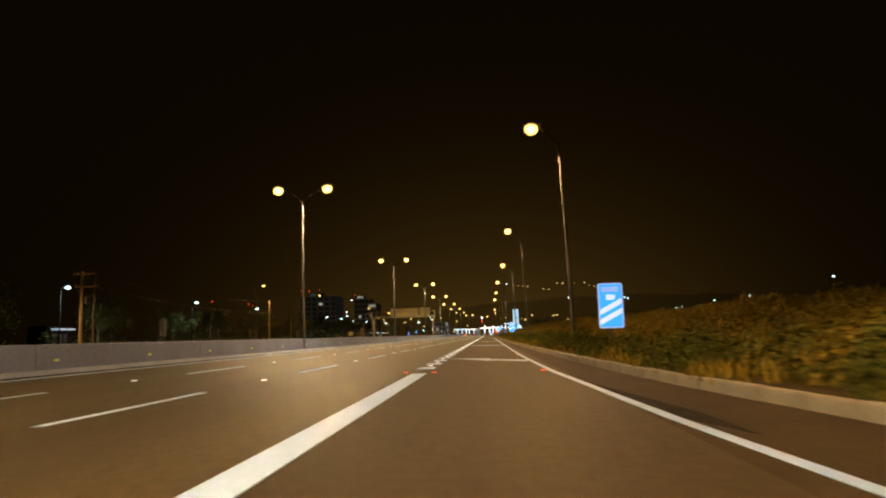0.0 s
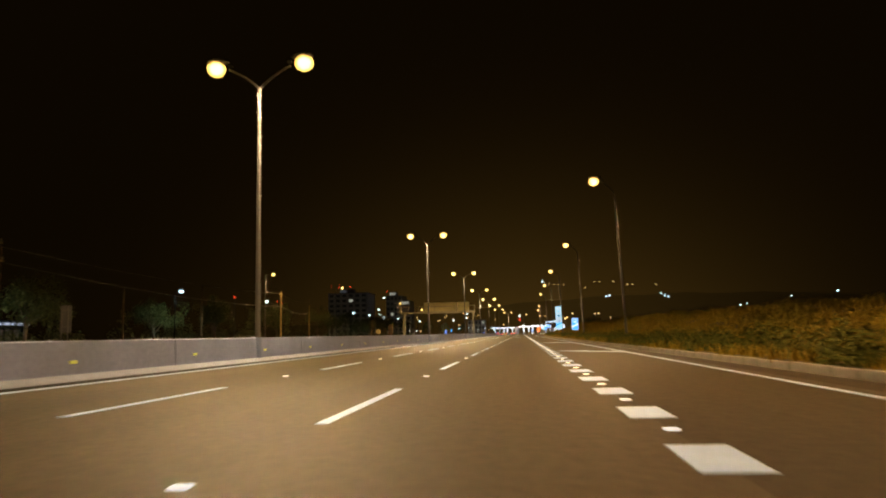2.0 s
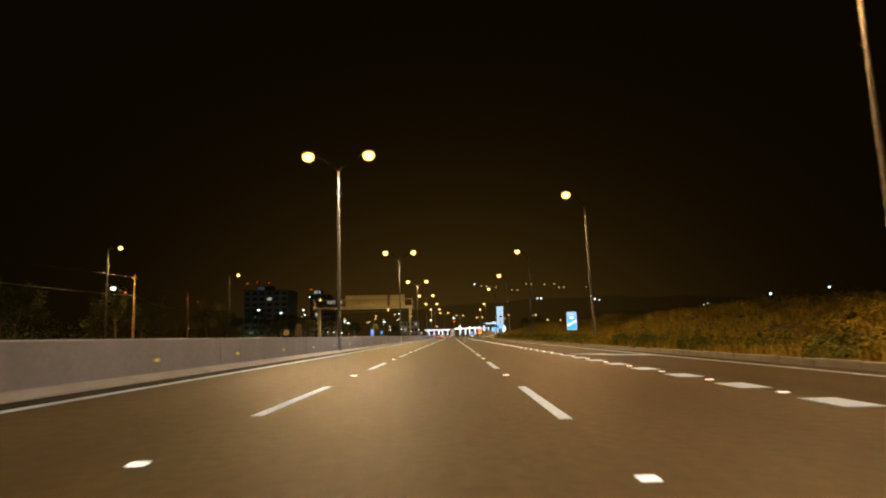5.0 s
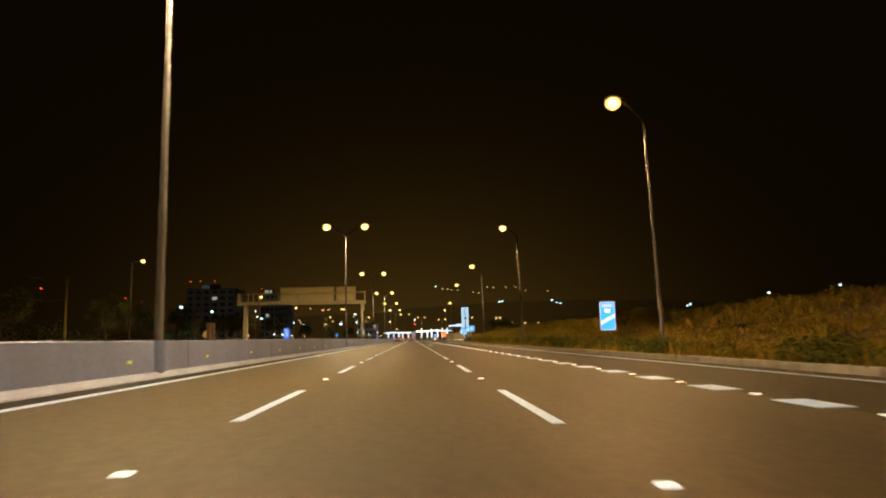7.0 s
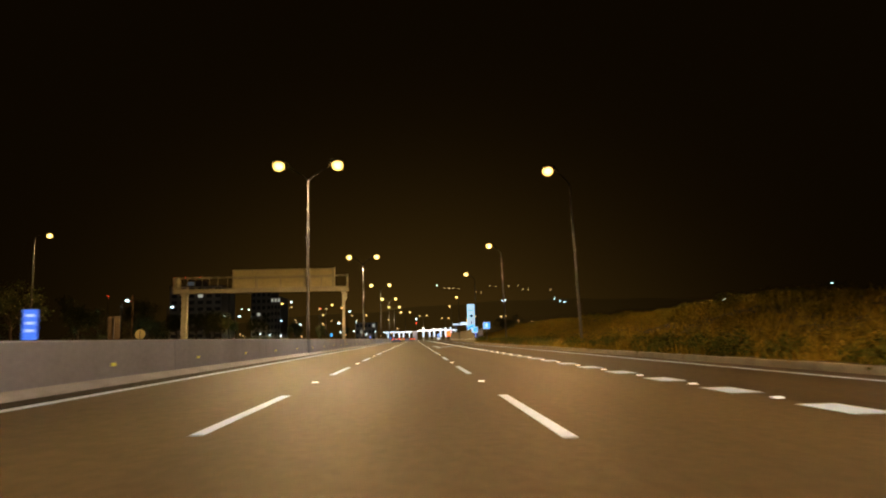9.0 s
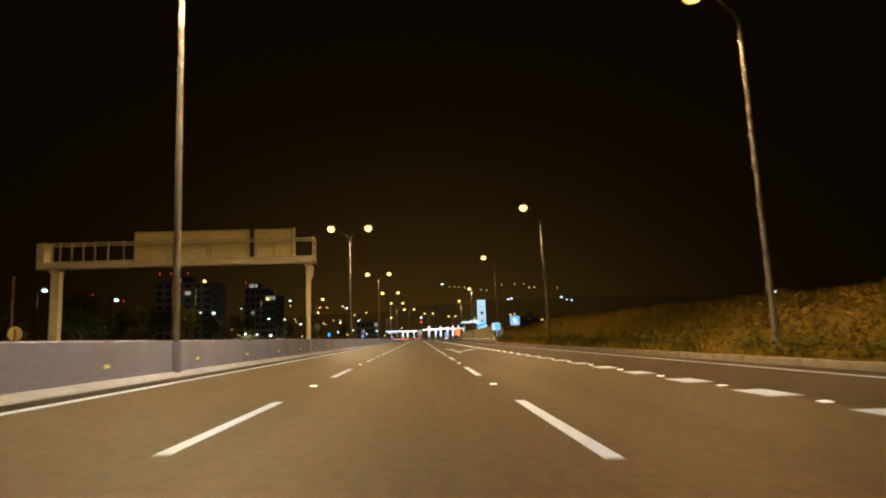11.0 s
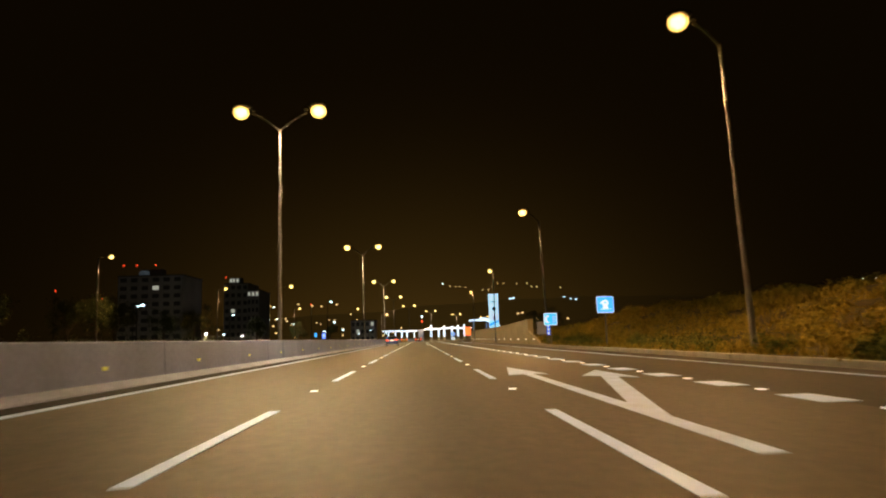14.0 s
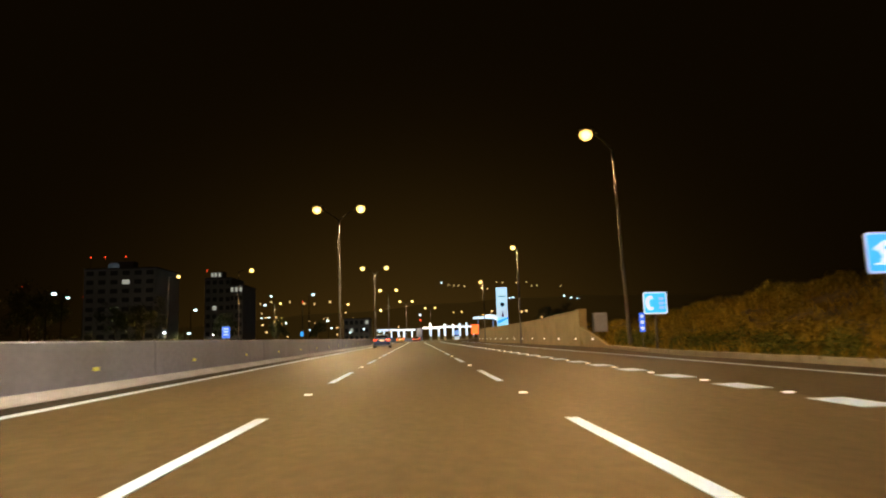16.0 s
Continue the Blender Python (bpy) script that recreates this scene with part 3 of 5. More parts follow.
for x, y, z in ((-50.7, 327.9, 3.2), (-50.4, 341.1, 3.1), (-49.6, 355.9, 2.9)):
    data = bpy.data.lights.new("yard_light", "POINT")
    data.energy, data.color, data.shadow_soft_size = 2500, (1.0, 0.88, 0.68), 0.35
    new("yard_light", data).location = (x + 0.8, y, z - 0.6)
for x, y in ((-42.6, 109.0), (-41.6, 72.8), (-45.8, 214.5)):
    spot_light(None, (x + 0.8, y, 7.1), 1700, (x + 0.8, y + 0.001, 0), COLD_LIGHT)


# ---- utility poles and wires ----
def utility_pole(height):
    t = thing("utility_pole", pose(0, 0, 0), "weathered wooden utility pole with a crossarm and sagging wires", "utility pole", "utility poles")
    bm = bm_new()
    tube(bm, (0, 0, -0.1), (0, 0, height), 0.16, 0.11, 12)
    part("pole", bm, WOOD, t)
    bm = bm_new()
    slab(bm, -0.30, 0.30, -0.16, -0.08, height - 0.55, height - 0.45, 0.01)
    part("crossarm", bm, WOOD, t)
    for x in (-0.24, 0.24):
        bm = bm_new()
        tube(bm, (x, -0.12, height - 0.45), (x, -0.12, height - 0.26), 0.045, 0.03, 8)
        part("insulator", bm, BARREL, t)
    return t


up = utility_pole(9.7)
up.matrix_world = pose(-41.7, 146.2, 0)
copy_thing(up, pose(-43.1, 167.6, -0.4))
t = thing("wall_lantern", pose(-41.7, 146.2, 0), "cold white lantern on a slanting arm of the utility pole", "lantern")
bm = bm_new()
tube(bm, (-0.1, 0, 6.9), (-2.2, -0.3, 7.95), 0.04, 0.035, 8)
part("arm", bm, STEEL, t)
lamp_head(t, (-2.6, -0.35, 7.95), -1, LENS_FAR, 0.75, 0.6)
# double pole with crossarms, insulators and a box
t = thing("utility_pole", pose(-38.4, 71.5, 0), "double wooden utility pole with crossarms, insulators and a transformer", "utility pole")
bm = bm_new()
tube(bm, (0, 0, -0.1), (0, 0, 9.1), 0.19, 0.14, 14)
part("pole", bm, WOOD, t, "thick yellowed front pole")
bm = bm_new()
tube(bm, (1.12, 0.5, -0.1), (1.12, 0.5, 8.9), 0.12, 0.09, 12)
part("pole", bm, DARK_WOOD, t, "thinner dark pole behind")
for z, x0, x1 in ((8.75, -0.95, 1.75), (7.35, -0.75, 1.95)):
    bm = bm_new()
    slab(bm, x0, x1, -0.18, -0.06, z, z + 0.13, 0.01)
    bar = part("crossarm", bm, WOOD, t)
    for x in (x0 + 0.12, x0 + 0.5, x1 - 0.5, x1 - 0.12):
        bm = bm_new()
        tube(bm, (x, -0.12, z + 0.12), (x, -0.12, z + 0.2), 0.03, 0.03, 8)
        for k in range(3):
            tube(bm, (x, -0.12, z + 0.19 + 0.07 * k), (x, -0.12, z + 0.25 + 0.07 * k), 0.075, 0.045, 10)
        part("insulator", bm, BARREL, bar)
for a, b in (((0.0, -0.05, 5.9), (1.12, 0.45, 6.6)), ((0.1, -0.1, 8.0), (0.9, -0.1, 8.75)), ((0.0, -0.1, 6.6), (-0.6, -0.12, 7.35))):
    bm = bm_new()
    tube(bm, a, b, 0.045, 0.045, 8)
    part("brace", bm, STEEL, t)
bm = bm_new()
tube(bm, (0.62, -0.05, 5.55), (0.62, -0.05, 6.25), 0.24, 0.24, 18)
tube(bm, (0.62, -0.05, 6.25), (0.62, -0.05, 6.33), 0.26, 0.2, 18)
for x in (0.52, 0.72):
    tube(bm, (x, -0.05, 6.33), (x, -0.05, 6.55), 0.04, 0.025, 8)
part("transformer", bm, DARK_METAL, t)
for z in (2.6, 3.4, 4.3, 5.0):
    bm = bm_new()
    slab(bm, -0.24, 0.24, -0.22, -0.17, z, z + 0.05, 0.005)
    part("step_iron", bm, DARK_METAL, t)


def cable(points, sag, r=0.025):
    bm = bm_new()
    line = [Vector(points[0])]
    for a, b in zip(points[:-1], points[1:]):
        a, b = Vector(a), Vector(b)
        line += [a.lerp(b, k / 12) - Vector((0, 0, 4 * sag * k / 12 * (1 - k / 12))) for k in range(1, 13)]
    sweep(bm, line, [r] * len(line), 6)
    tagged(new("overhead_cable", mesh_of("overhead_cable", bm, DARK_METAL)), "thin sagging overhead cable between wooden poles", "cable", "overhead cables")


cable([(-38.6, 71.5, 8.95), (-41.7, 146.2, 9.4), (-43.1, 167.6, 8.9)], 0.7)
cable([(-37.5, 71.5, 7.5), (-41.5, 146.2, 7.0), (-42.9, 167.6, 6.6)], 0.8, 0.04)


t = thing("road_sign", pose(-24.6, 62.0, 0), "back of a grey road sign on the opposite carriageway", "road sign")
bm = bm_new()
slab(bm, -0.36, 0.36, 0.0, 0.04, 1.7, 3.3, 0.02)
part("panel", bm, DARK_METAL, t)
for x in (-0.2, 0.2):
    bm = bm_new()
    tube(bm, (x, -0.06, 0.0), (x, -0.06, 3.2), 0.035, 0.035, 10)
    part("post", bm, STEEL, t)
for z in (2.0, 3.0):
    bm = bm_new()
    slab(bm, -0.32, 0.32, -0.03, 0.0, z, z + 0.06, 0.004)
    part("bracket", bm, STEEL, t)
t = thing("road_sign", pose(-24.0, 161.0, 0), "narrow brown back of a road sign on the opposite carriageway", "road sign")
bm = bm_new()
slab(bm, -0.45, 0.45, 0.0, 0.04, 1.3, 3.2, 0.03)
part("panel", bm, DARK_WOOD, t)
bm = bm_new()
tube(bm, (0, -0.06, 0.0), (0, -0.06, 3.1), 0.045, 0.045, 10)
part("post", bm, STEEL, t)
t = thing("road_sign", pose(-31.8, 186.0, 0), "pale round back of a road sign beyond the barrier", "road sign")
bm = bm_new()
tube(bm, (0, 0.0, 2.2), (0, 0.03, 2.2), 0.55, 0.55, 28)
part("disc", bm, PANEL_BACK, t)
bm = bm_new()
tube(bm, (0, -0.05, 0.0), (0, -0.05, 2.6), 0.04, 0.04, 10)
part("post", bm, STEEL, t)
bare = thing("utility_pole", pose(-42.0, 96.3, 0), "thin bare wooden pole beyond the barrier", "utility pole", "bare poles")
bm = bm_new()
tube(bm, (0, 0, -0.1), (0, 0, 7.1), 0.11, 0.08, 12)
part("pole", bm, DARK_WOOD, bare)
bm = bm_new()
tube(bm, (0, 0, 7.08), (0, 0, 7.14), 0.11, 0.10, 12)
part("cap", bm, DARK_METAL, bare)
for x, y, k in ((-42.0, 115.3, 1.24), (-43.0, 236.0, 1.14), (-34.1, 189.5, 0.96), (-52.1, 212.8, 1.03)):
    copy_thing(bare, pose(x, y, 0)).scale = (1, 1, k)
t = thing("shop_awning", pose(-60.0, 101.4, 0), "low shop with a cold-lit awning behind the trees", "shop")
bm = bm_new()
slab(bm, -3.0, 0.0, -3.2, 3.2, -0.1, 4.2, 0.05)
part("wall", bm, MATT_BLACK, t)
bm = bm_new()
slab(bm, 0.0, 1.1, -2.2, 2.2, 3.55, 3.8, 0.04)
part("awning", bm, AWNING_LIT, t, "glowing pale awning")
for y in (-1.4, 0.0, 1.4):
    bm = bm_new()
    slab(bm, 0.0, 0.05, y - 0.5, y + 0.5, 1.0, 3.0, 0.01)
    part("window", bm, WINDOW_DARK, t)


# ---- gantry, its panel seen from behind ----
g = thing("sign_gantry", pose(-0.08, 176.2, 0), "pale steel gantry carrying a large sign seen from behind", "gantry")
for x, w, d in ((-8.22, 0.13, 0.15), (-23.7, 0.26, 0.26)):
    bm = bm_new()
    slab(bm, x - w, x + w, -d, d, 0.0, 5.75, 0.03)
    slab(bm, x - w - 0.08, x + w + 0.08, -d - 0.06, d + 0.06, 5.66, 5.84, 0.02)
    part("column", bm, GANTRY_STEEL, g)
bm = bm_new()
face_plate(bm, [(-8.09, 4.75), (-8.09, 5.66), (-7.9, 5.66), (-7.9, 5.15)], -0.12, 0.12)
part("bracket", bm, GANTRY_STEEL, g)
bm = bm_new()
for v in tube(bm, (-8.38, 0, 0.27), (-8.38, 0, 1.072), 1.0, 1.0, 40):
    v.co.x, v.co.y = -8.38 + (v.co.x + 8.38) * 0.27, v.co.y * 0.5
part("pedestal", bm, CONCRETE, g, "concrete bulge of the barrier round the column")
for y0 in (-0.55, 0.45):
    bm = bm_new()
    slab(bm, -24.4, -7.75, y0, y0 + 0.14, 5.84, 6.2, 0.02)
    part("beam", bm, GANTRY_STEEL, g)
bm = bm_new()
slab(bm, -24.3, -7.8, -0.4, 0.44, 6.02, 6.08)
part("walkway", bm, GANTRY_STEEL, g)
for x in (-24.3, -23.3, -22.6, -21.9, -21.2, -20.4, -19.45, -16.75, -14.35, -11.35, -9.2, -7.85):
    bm = bm_new()
    slab(bm, x - 0.035, x + 0.035, -0.55, -0.48, 6.2, 7.5, 0.01)
    slab(bm, x - 0.07, x + 0.07, -0.57, -0.47, 6.2, 6.26, 0.008)
    part("rail_post", bm, GANTRY_STEEL, g)
for x in (-24.3, -7.85):
    bm = bm_new()
    slab(bm, x - 0.04, x + 0.04, 0.47, 0.55, 6.2, 7.5, 0.01)
    slab(bm, x - 0.04, x + 0.04, -0.5, 0.5, 7.42, 7.5, 0.01)
    slab(bm, x - 0.03, x + 0.03, -0.5, 0.5, 6.85, 6.91, 0.01)
    part("end_frame", bm, GANTRY_STEEL, g)
for y0, z in ((-0.56, 7.36), (0.47, 7.36), (-0.55, 6.22)):
    bm = bm_new()
    slab(bm, -24.34, -7.81, y0, y0 + 0.07, z, z + 0.07, 0.01)
    part("rail", bm, GANTRY_STEEL, g)
bm = bm_new()
slab(bm, -24.75, -24.35, -0.5, 0.5, 5.84, 7.45, 0.03)
part("end_box", bm, GANTRY_STEEL, g, "closed steel box on the far end")
for x0, x1 in ((-19.3, -12.05), (-11.75, -9.25)):
    bm = bm_new()
    slab(bm, x0, x1, 0.62, 0.72, 6.2, 8.22, 0.02)
    back = part("sign_panel", bm, PANEL_BACK, g, "plain pale back of the sign")
    bm = bm_new()
    slab(bm, x0, x1, 0.56, 0.615, 8.12, 8.2, 0.01)
    part("edge_rail", bm, GANTRY_STEEL, back)
    bm = bm_new()
    slab(bm, x0, x1, 0.56, 0.615, 7.28, 7.35, 0.01)
    part("cross_rail", bm, GANTRY_STEEL, back)
    k = max(2, int((x1 - x0) / 1.9))
    for i in range(k + 1):
        x = x0 + 0.1 + (x1 - x0 - 0.2) * i / k
        bm = bm_new()
        slab(bm, x - 0.045, x + 0.045, 0.55, 0.625, 6.2, 7.3 if 0 < i < k else 8.2, 0.01)
        part("stiffener", bm, GANTRY_STEEL, back)
bm = bm_new()
slab(bm, -9.25, -9.13, 0.30, 0.72, 6.2, 8.24, 0.02)
part("end_frame", bm, PANEL_BACK, g, "bright upright frame at the end of the sign")
bm = bm_new()
for i in range(7):
    slab(bm, -12.05, -11.75, 0.60, 0.66, 6.3 + 0.28 * i, 6.36 + 0.28 * i)
slab(bm, -12.05, -11.99, 0.58, 0.68, 6.1, 8.15)
slab(bm, -11.81, -11.75, 0.58, 0.68, 6.1, 8.15)
part("ladder", bm, DARK_METAL, g)
for i in range(9):
    x = -23.2 + 1.75 * i
    bm = bm_new()
    slab(bm, x - 0.05, x + 0.05, -0.575, -0.552, 5.86, 6.18, 0.006)
    part("beam_rib", bm, GANTRY_STEEL, g)


# ---- road signs ----
def sign_base(x, y, label, w, h, bottom, foot, group, face=SIGN_BLUE, rim=SIGN_PALE):
    t = thing("road_sign", pose(x, y, foot, 0, 0, 0), label, "road sign", group)
    bm = bm_new()
    tube(bm, (0, 0.09, -0.4), (0, 0.09, bottom + h - 0.2 - foot), 0.055, 0.055, 12)
    part("post", bm, STEEL, t)
    bm = bm_new()
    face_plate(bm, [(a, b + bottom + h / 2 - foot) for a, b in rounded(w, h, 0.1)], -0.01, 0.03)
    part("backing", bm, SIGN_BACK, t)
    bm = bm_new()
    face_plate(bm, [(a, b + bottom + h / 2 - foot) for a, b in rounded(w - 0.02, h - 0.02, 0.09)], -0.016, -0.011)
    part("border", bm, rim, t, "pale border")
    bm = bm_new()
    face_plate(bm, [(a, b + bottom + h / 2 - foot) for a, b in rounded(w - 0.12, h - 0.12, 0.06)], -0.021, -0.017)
    part("face", bm, face, t, "glowing blue face")
    return t, bottom - foot


def countdown(x, y, stripes, foot):
    label = "blue exit countdown sign with %s white diagonal stripe%s" % (("one", "") if stripes == 1 else ("two", "s"))
    t, b = sign_base(x, y, label, 0.92, 1.68, 1.04 if stripes == 2 else 1.22, foot, "countdown signs")
    bm = bm_new()
    slab(bm, -0.33, 0.30, -0.026, -0.022, b + 1.35, b + 1.54)
    part("heading_bar", bm, SIGN_PALE, t)
    bm = bm_new()
    slab(bm, -0.16, 0.16, -0.026, -0.022, b + 1.06, b + 1.24)
    part("number_bar", bm, SIGN_WHITE, t)
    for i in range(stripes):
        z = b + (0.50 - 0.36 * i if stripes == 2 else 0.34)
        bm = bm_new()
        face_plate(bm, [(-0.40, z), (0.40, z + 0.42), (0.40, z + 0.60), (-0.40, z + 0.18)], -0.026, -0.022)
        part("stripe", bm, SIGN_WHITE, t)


countdown(10.18, 25.6, 2, 0.2)
countdown(9.88, 123.2, 1, 0.12)
t, b = sign_base(9.47, 210.55, "square blue service sign with a white fuel symbol", 1.05, 1.0, 2.15, 0.12, "service signs", SIGN_BLUE)
bm = bm_new()
dome = [(0.22 * math.cos(a), b + 0.58 + 0.22 * math.sin(a)) for a in [radians(18 * i) for i in range(9)]]
face_plate(bm, [(-0.19, b + 0.26), (0.19, b + 0.26), (0.13, b + 0.42)] + dome + [(-0.31, b + 0.64), (-0.33, b + 0.58), (-0.20, b + 0.54), (-0.12, b + 0.42)], -0.026, -0.022)
part("symbol", bm, SIGN_SYMBOL, t, "white fuel pump symbol")
bm = bm_new()
slab(bm, -0.06, 0.06, -0.031, -0.027, b + 0.58, b + 0.67)
part("pump_window", bm, SIGN_BLUE, t)
bm = bm_new()
slab(bm, -0.34, 0.34, -0.026, -0.022, b + 0.215, b + 0.255)
part("underline", bm, SIGN_SYMBOL, t)
t, b = sign_base(8.98, 225.2, "square blue sign with a white telephone symbol beside an edge plate", 1.1, 1.0, 1.72, 0.12, "service signs", SIGN_CYAN, SIGN_WHITE)
bm = bm_new()
out = [(-0.22 + 0.24 * math.cos(a), b + 0.5 + 0.33 * math.sin(a)) for a in [radians(60 + 24 * i) for i in range(11)]]
back = [(-0.16 + 0.12 * math.cos(a), b + 0.5 + 0.20 * math.sin(a)) for a in [radians(300 - 24 * i) for i in range(11)]]
face_plate(bm, out + back, -0.026, -0.022)
part("symbol", bm, SIGN_WHITE, t, "white telephone receiver symbol")
for z in (0.62, 0.42, 0.22):
    bm = bm_new()
    slab(bm, 0.16, 0.40, -0.026, -0.022, b + z, b + z + 0.13)
    part("text_bar", bm, SIGN_PALE, t)
t = thing("marker_plate", pose(9.4, 228.4, 0.15), "narrow marker plate with blue and white bands beside the kerb", "marker")
bm = bm_new()
tube(bm, (0, 0.05, 0), (0, 0.05, 1.7), 0.03, 0.03, 8)
part("post", bm, STEEL, t)
bm = bm_new()
slab(bm, -0.14, 0.14, 0.0, 0.02, 0.80, 1.74, 0.008)
part("plate", bm, SIGN_DEEP, t)
for i in range(3):
    bm = bm_new()
    ball(bm, (0, -0.004, 0.97 + 0.3 * i), 0.085, 0.008, 0.09, 10)
    part("dot", bm, SIGN_WHITE, t)

# small blue distance plates on top of the barrier
for y, z0, z1 in ((121.0, 0.05, 0.60), (219.0, 0.12, 0.52), (317.0, 0.05, 0.60)):
    t = thing("distance_plate", pose(-8.4, y, 1.07), "small blue plate on a short post on the barrier", "sign plate", "barrier plates")
    bm = bm_new()
    tube(bm, (0, 0.03, -0.01), (0, 0.03, 0.45), 0.02, 0.02, 8)
    part("post", bm, STEEL, t)
    bm = bm_new()
    slab(bm, -0.13, 0.13, -0.01, 0.01, z0, z1, 0.006)
    part("plate", bm, SIGN_DEEP, t)
    for k in (0.3, 0.55, 0.8):
        bm = bm_new()
        slab(bm, -0.08, 0.08, -0.015, -0.011, z0 + (z1 - z0) * k - 0.025, z0 + (z1 - z0) * k + 0.025)
        part("bar", bm, SIGN_PALE, t)

tagged(strip("gutter", [(-7.88, 0.1377), (-7.245, 0.1211)], GUTTER, [y for y in STATIONS if y < 440]), "dark dirty gutter at the foot of the barrier", "gutter", kind="structure")

# ---- retaining wall at the exit ----
w = thing("retaining_wall", pose(0, 0, 0), "ochre concrete retaining wall with a taller end pillar beside the exit", "wall", kind="structure")
WALL_X = 10.5
y = 247.0
i = 0
while y < 331:
    bm = bm_new()
    h0, h1 = (2.45 + 0.28 * math.exp(-(k / 2.2) ** 2) for k in (i, i + 1))
    verts = slab(bm, WALL_X, WALL_X + 0.35, y + 0.015, y + 5.985, -0.1, 2.4, 0.0)
    for v in verts:
        if v.co.z > 1:
            v.co.z = h0 if v.co.y < y + 3 else h1
    part("wall_panel", bm, OCHRE, w)
    y += 6.0
    i += 1
bm = bm_new()
slab(bm, WALL_X - 0.1, WALL_X + 0.5, 245.8, 247.0, -0.1, 2.78, 0.03)
part("end_pillar", bm, OCHRE, w)
bm = bm_new()
slab(bm, WALL_X - 0.05, WALL_X + 0.2, 238.9, 245.8, -0.1, 1.45, 0.03)
for v in bm.verts:
    if v.co.z > 0.5 and v.co.y < 241:
        v.co.z = 0.16
part("ramped_end", bm, OCHRE, w)
bm = bm_new()
slab(bm, -0.1, 0.0, -0.05, 0.05, -0.07, 0.07, 0.02)
dot_mesh = mesh_of("reflector", bm, WHITE_STUD)
for i in range(14):
    y = 242.0 if i == 0 else 246.9 + 6.78 * (i - 1)
    r = tagged(new("wall_reflector", dot_mesh), "small white reflector on the retaining wall", "reflector", "wall reflectors")
    r.location = (WALL_X - 0.13 if i == 1 else WALL_X - 0.07 if i == 0 else WALL_X - 0.02, y, 0.56)
t = thing("cabinet_box", pose(11.9, 245.6, 1.45), "pale roadside equipment cabinet behind the retaining wall", "cabinet")
bm = bm_new()
slab(bm, -0.5, 0.5, -0.3, 0.3, -0.4, 1.0, 0.03)
part("body", bm, PLINTH, t)
bm = bm_new()
slab(bm, -0.45, 0.45, -0.315, -0.3, -0.3, 0.9, 0.005)
part("door", bm, PLINTH, t)

# ---- plants on the bank ----
rng = np.random.default_rng(7)


def blades(name, mat, label, count, y0, y1, d0, d1, tall, wide, per, lean, power=1.0, droop=0.0):
    """Tufts of thin blades over the bank, all of them in one sheet."""
    verts, faces = [], []
    for _ in range(count):
        y = rng.uniform(y0, y1)
        near_edge = max(kerb_x(y) + 0.22, d0)
        d = near_edge + (d1 - near_edge) * rng.random() ** power
        clump = noise.noise(Vector((d * 0.45, y * 0.3, 11.0)))
        if clump < -0.25 and rng.random() < 0.75:
            continue
        x = d + bend(y)
        z = ground_z(x, y) - 0.03
        size = tall * (0.55 + 0.75 * rng.random()) * (1 + 0.9 * max(-0.5, clump))
        for _ in range(per):
            a = rng.uniform(0, 6.283)
            s = size * rng.uniform(0.5, 1.1)
            bx, by = x + rng.normal(0, 0.16), y + rng.normal(0, 0.16)
            dx, dy = math.cos(a) * s * lean, math.sin(a) * s * lean
            px, py = -math.sin(a) * wide, math.cos(a) * wide
            k = len(verts)
            verts += [(bx - px, by - py, z), (bx + px, by + py, z), (bx + dx * 0.45 + px * 0.7, by + dy * 0.45 + py * 0.7, z + s * 0.62), (bx + dx * 0.45 - px * 0.7, by + dy * 0.45 - py * 0.7, z + s * 0.62), (bx + dx, by + dy, z + s * (1 - droop))]
            faces += [(k, k + 1, k + 2, k + 3), (k + 3, k + 2, k + 4)]
    return tagged(plain(name, verts, faces, mat), label, "grass", kind="stuff")


blades("dry_grass", GRASS, "dry straw-coloured grass covering the roadside bank", 24000, -12, 250, 0, 25, 0.36, 0.02, 8, 0.6)
blades("dry_grass", GRASS, "dry straw-coloured grass on the crest of the bank", 4000, 0, 330, 15, 34, 0.4, 0.03, 6, 0.6)


def leafy(name, mat, label, category, clumps, kind="stuff"):
    """Clumps of small leaf faces: (x, y, z, radius, height, leaves, leaf size)."""
    verts, faces = [], []
    for x, y, z, r, h, leaves, size in clumps:
        lump = rng.uniform(0, 6.283, 3)
        for _ in range(leaves):
            a, v = rng.uniform(0, 6.283), rng.random()
            u = (1 - 0.30 * rng.random() ** 2) * (1 + 0.16 * math.sin(3 * a + lump[0]) + 0.10 * math.sin(5 * a + 6 * v + lump[1]))
            rr = r * u * math.sqrt(max(0.0, 1 - v * v)) * (0.85 + 0.15 * v)
            out = Vector((math.cos(a) * (1 - v * 0.7), math.sin(a) * (1 - v * 0.7), 0.25 + v))
            c = Vector((x + rr * math.cos(a), y + rr * math.sin(a), z + h * v * u))
            q = (out.normalized() + Vector(rng.normal(0, 0.38, 3))).normalized()
            turn = rng.uniform(0, 6.283)
            p = q.orthogonal().normalized()
            p, q = p * math.cos(turn) + q.cross(p) * math.sin(turn), q.cross(p) * math.cos(turn) - p * math.sin(turn)
            p, q = p * size * rng.uniform(0.6, 1.3), q * size * rng.uniform(0.4, 0.8)
            k = len(verts)
            verts += [c - p, c + q, c + p, c - q]
            faces.append((k, k + 1, k + 2, k + 3))
    return tagged(plain(name, verts, faces, mat), label, category, kind=kind)


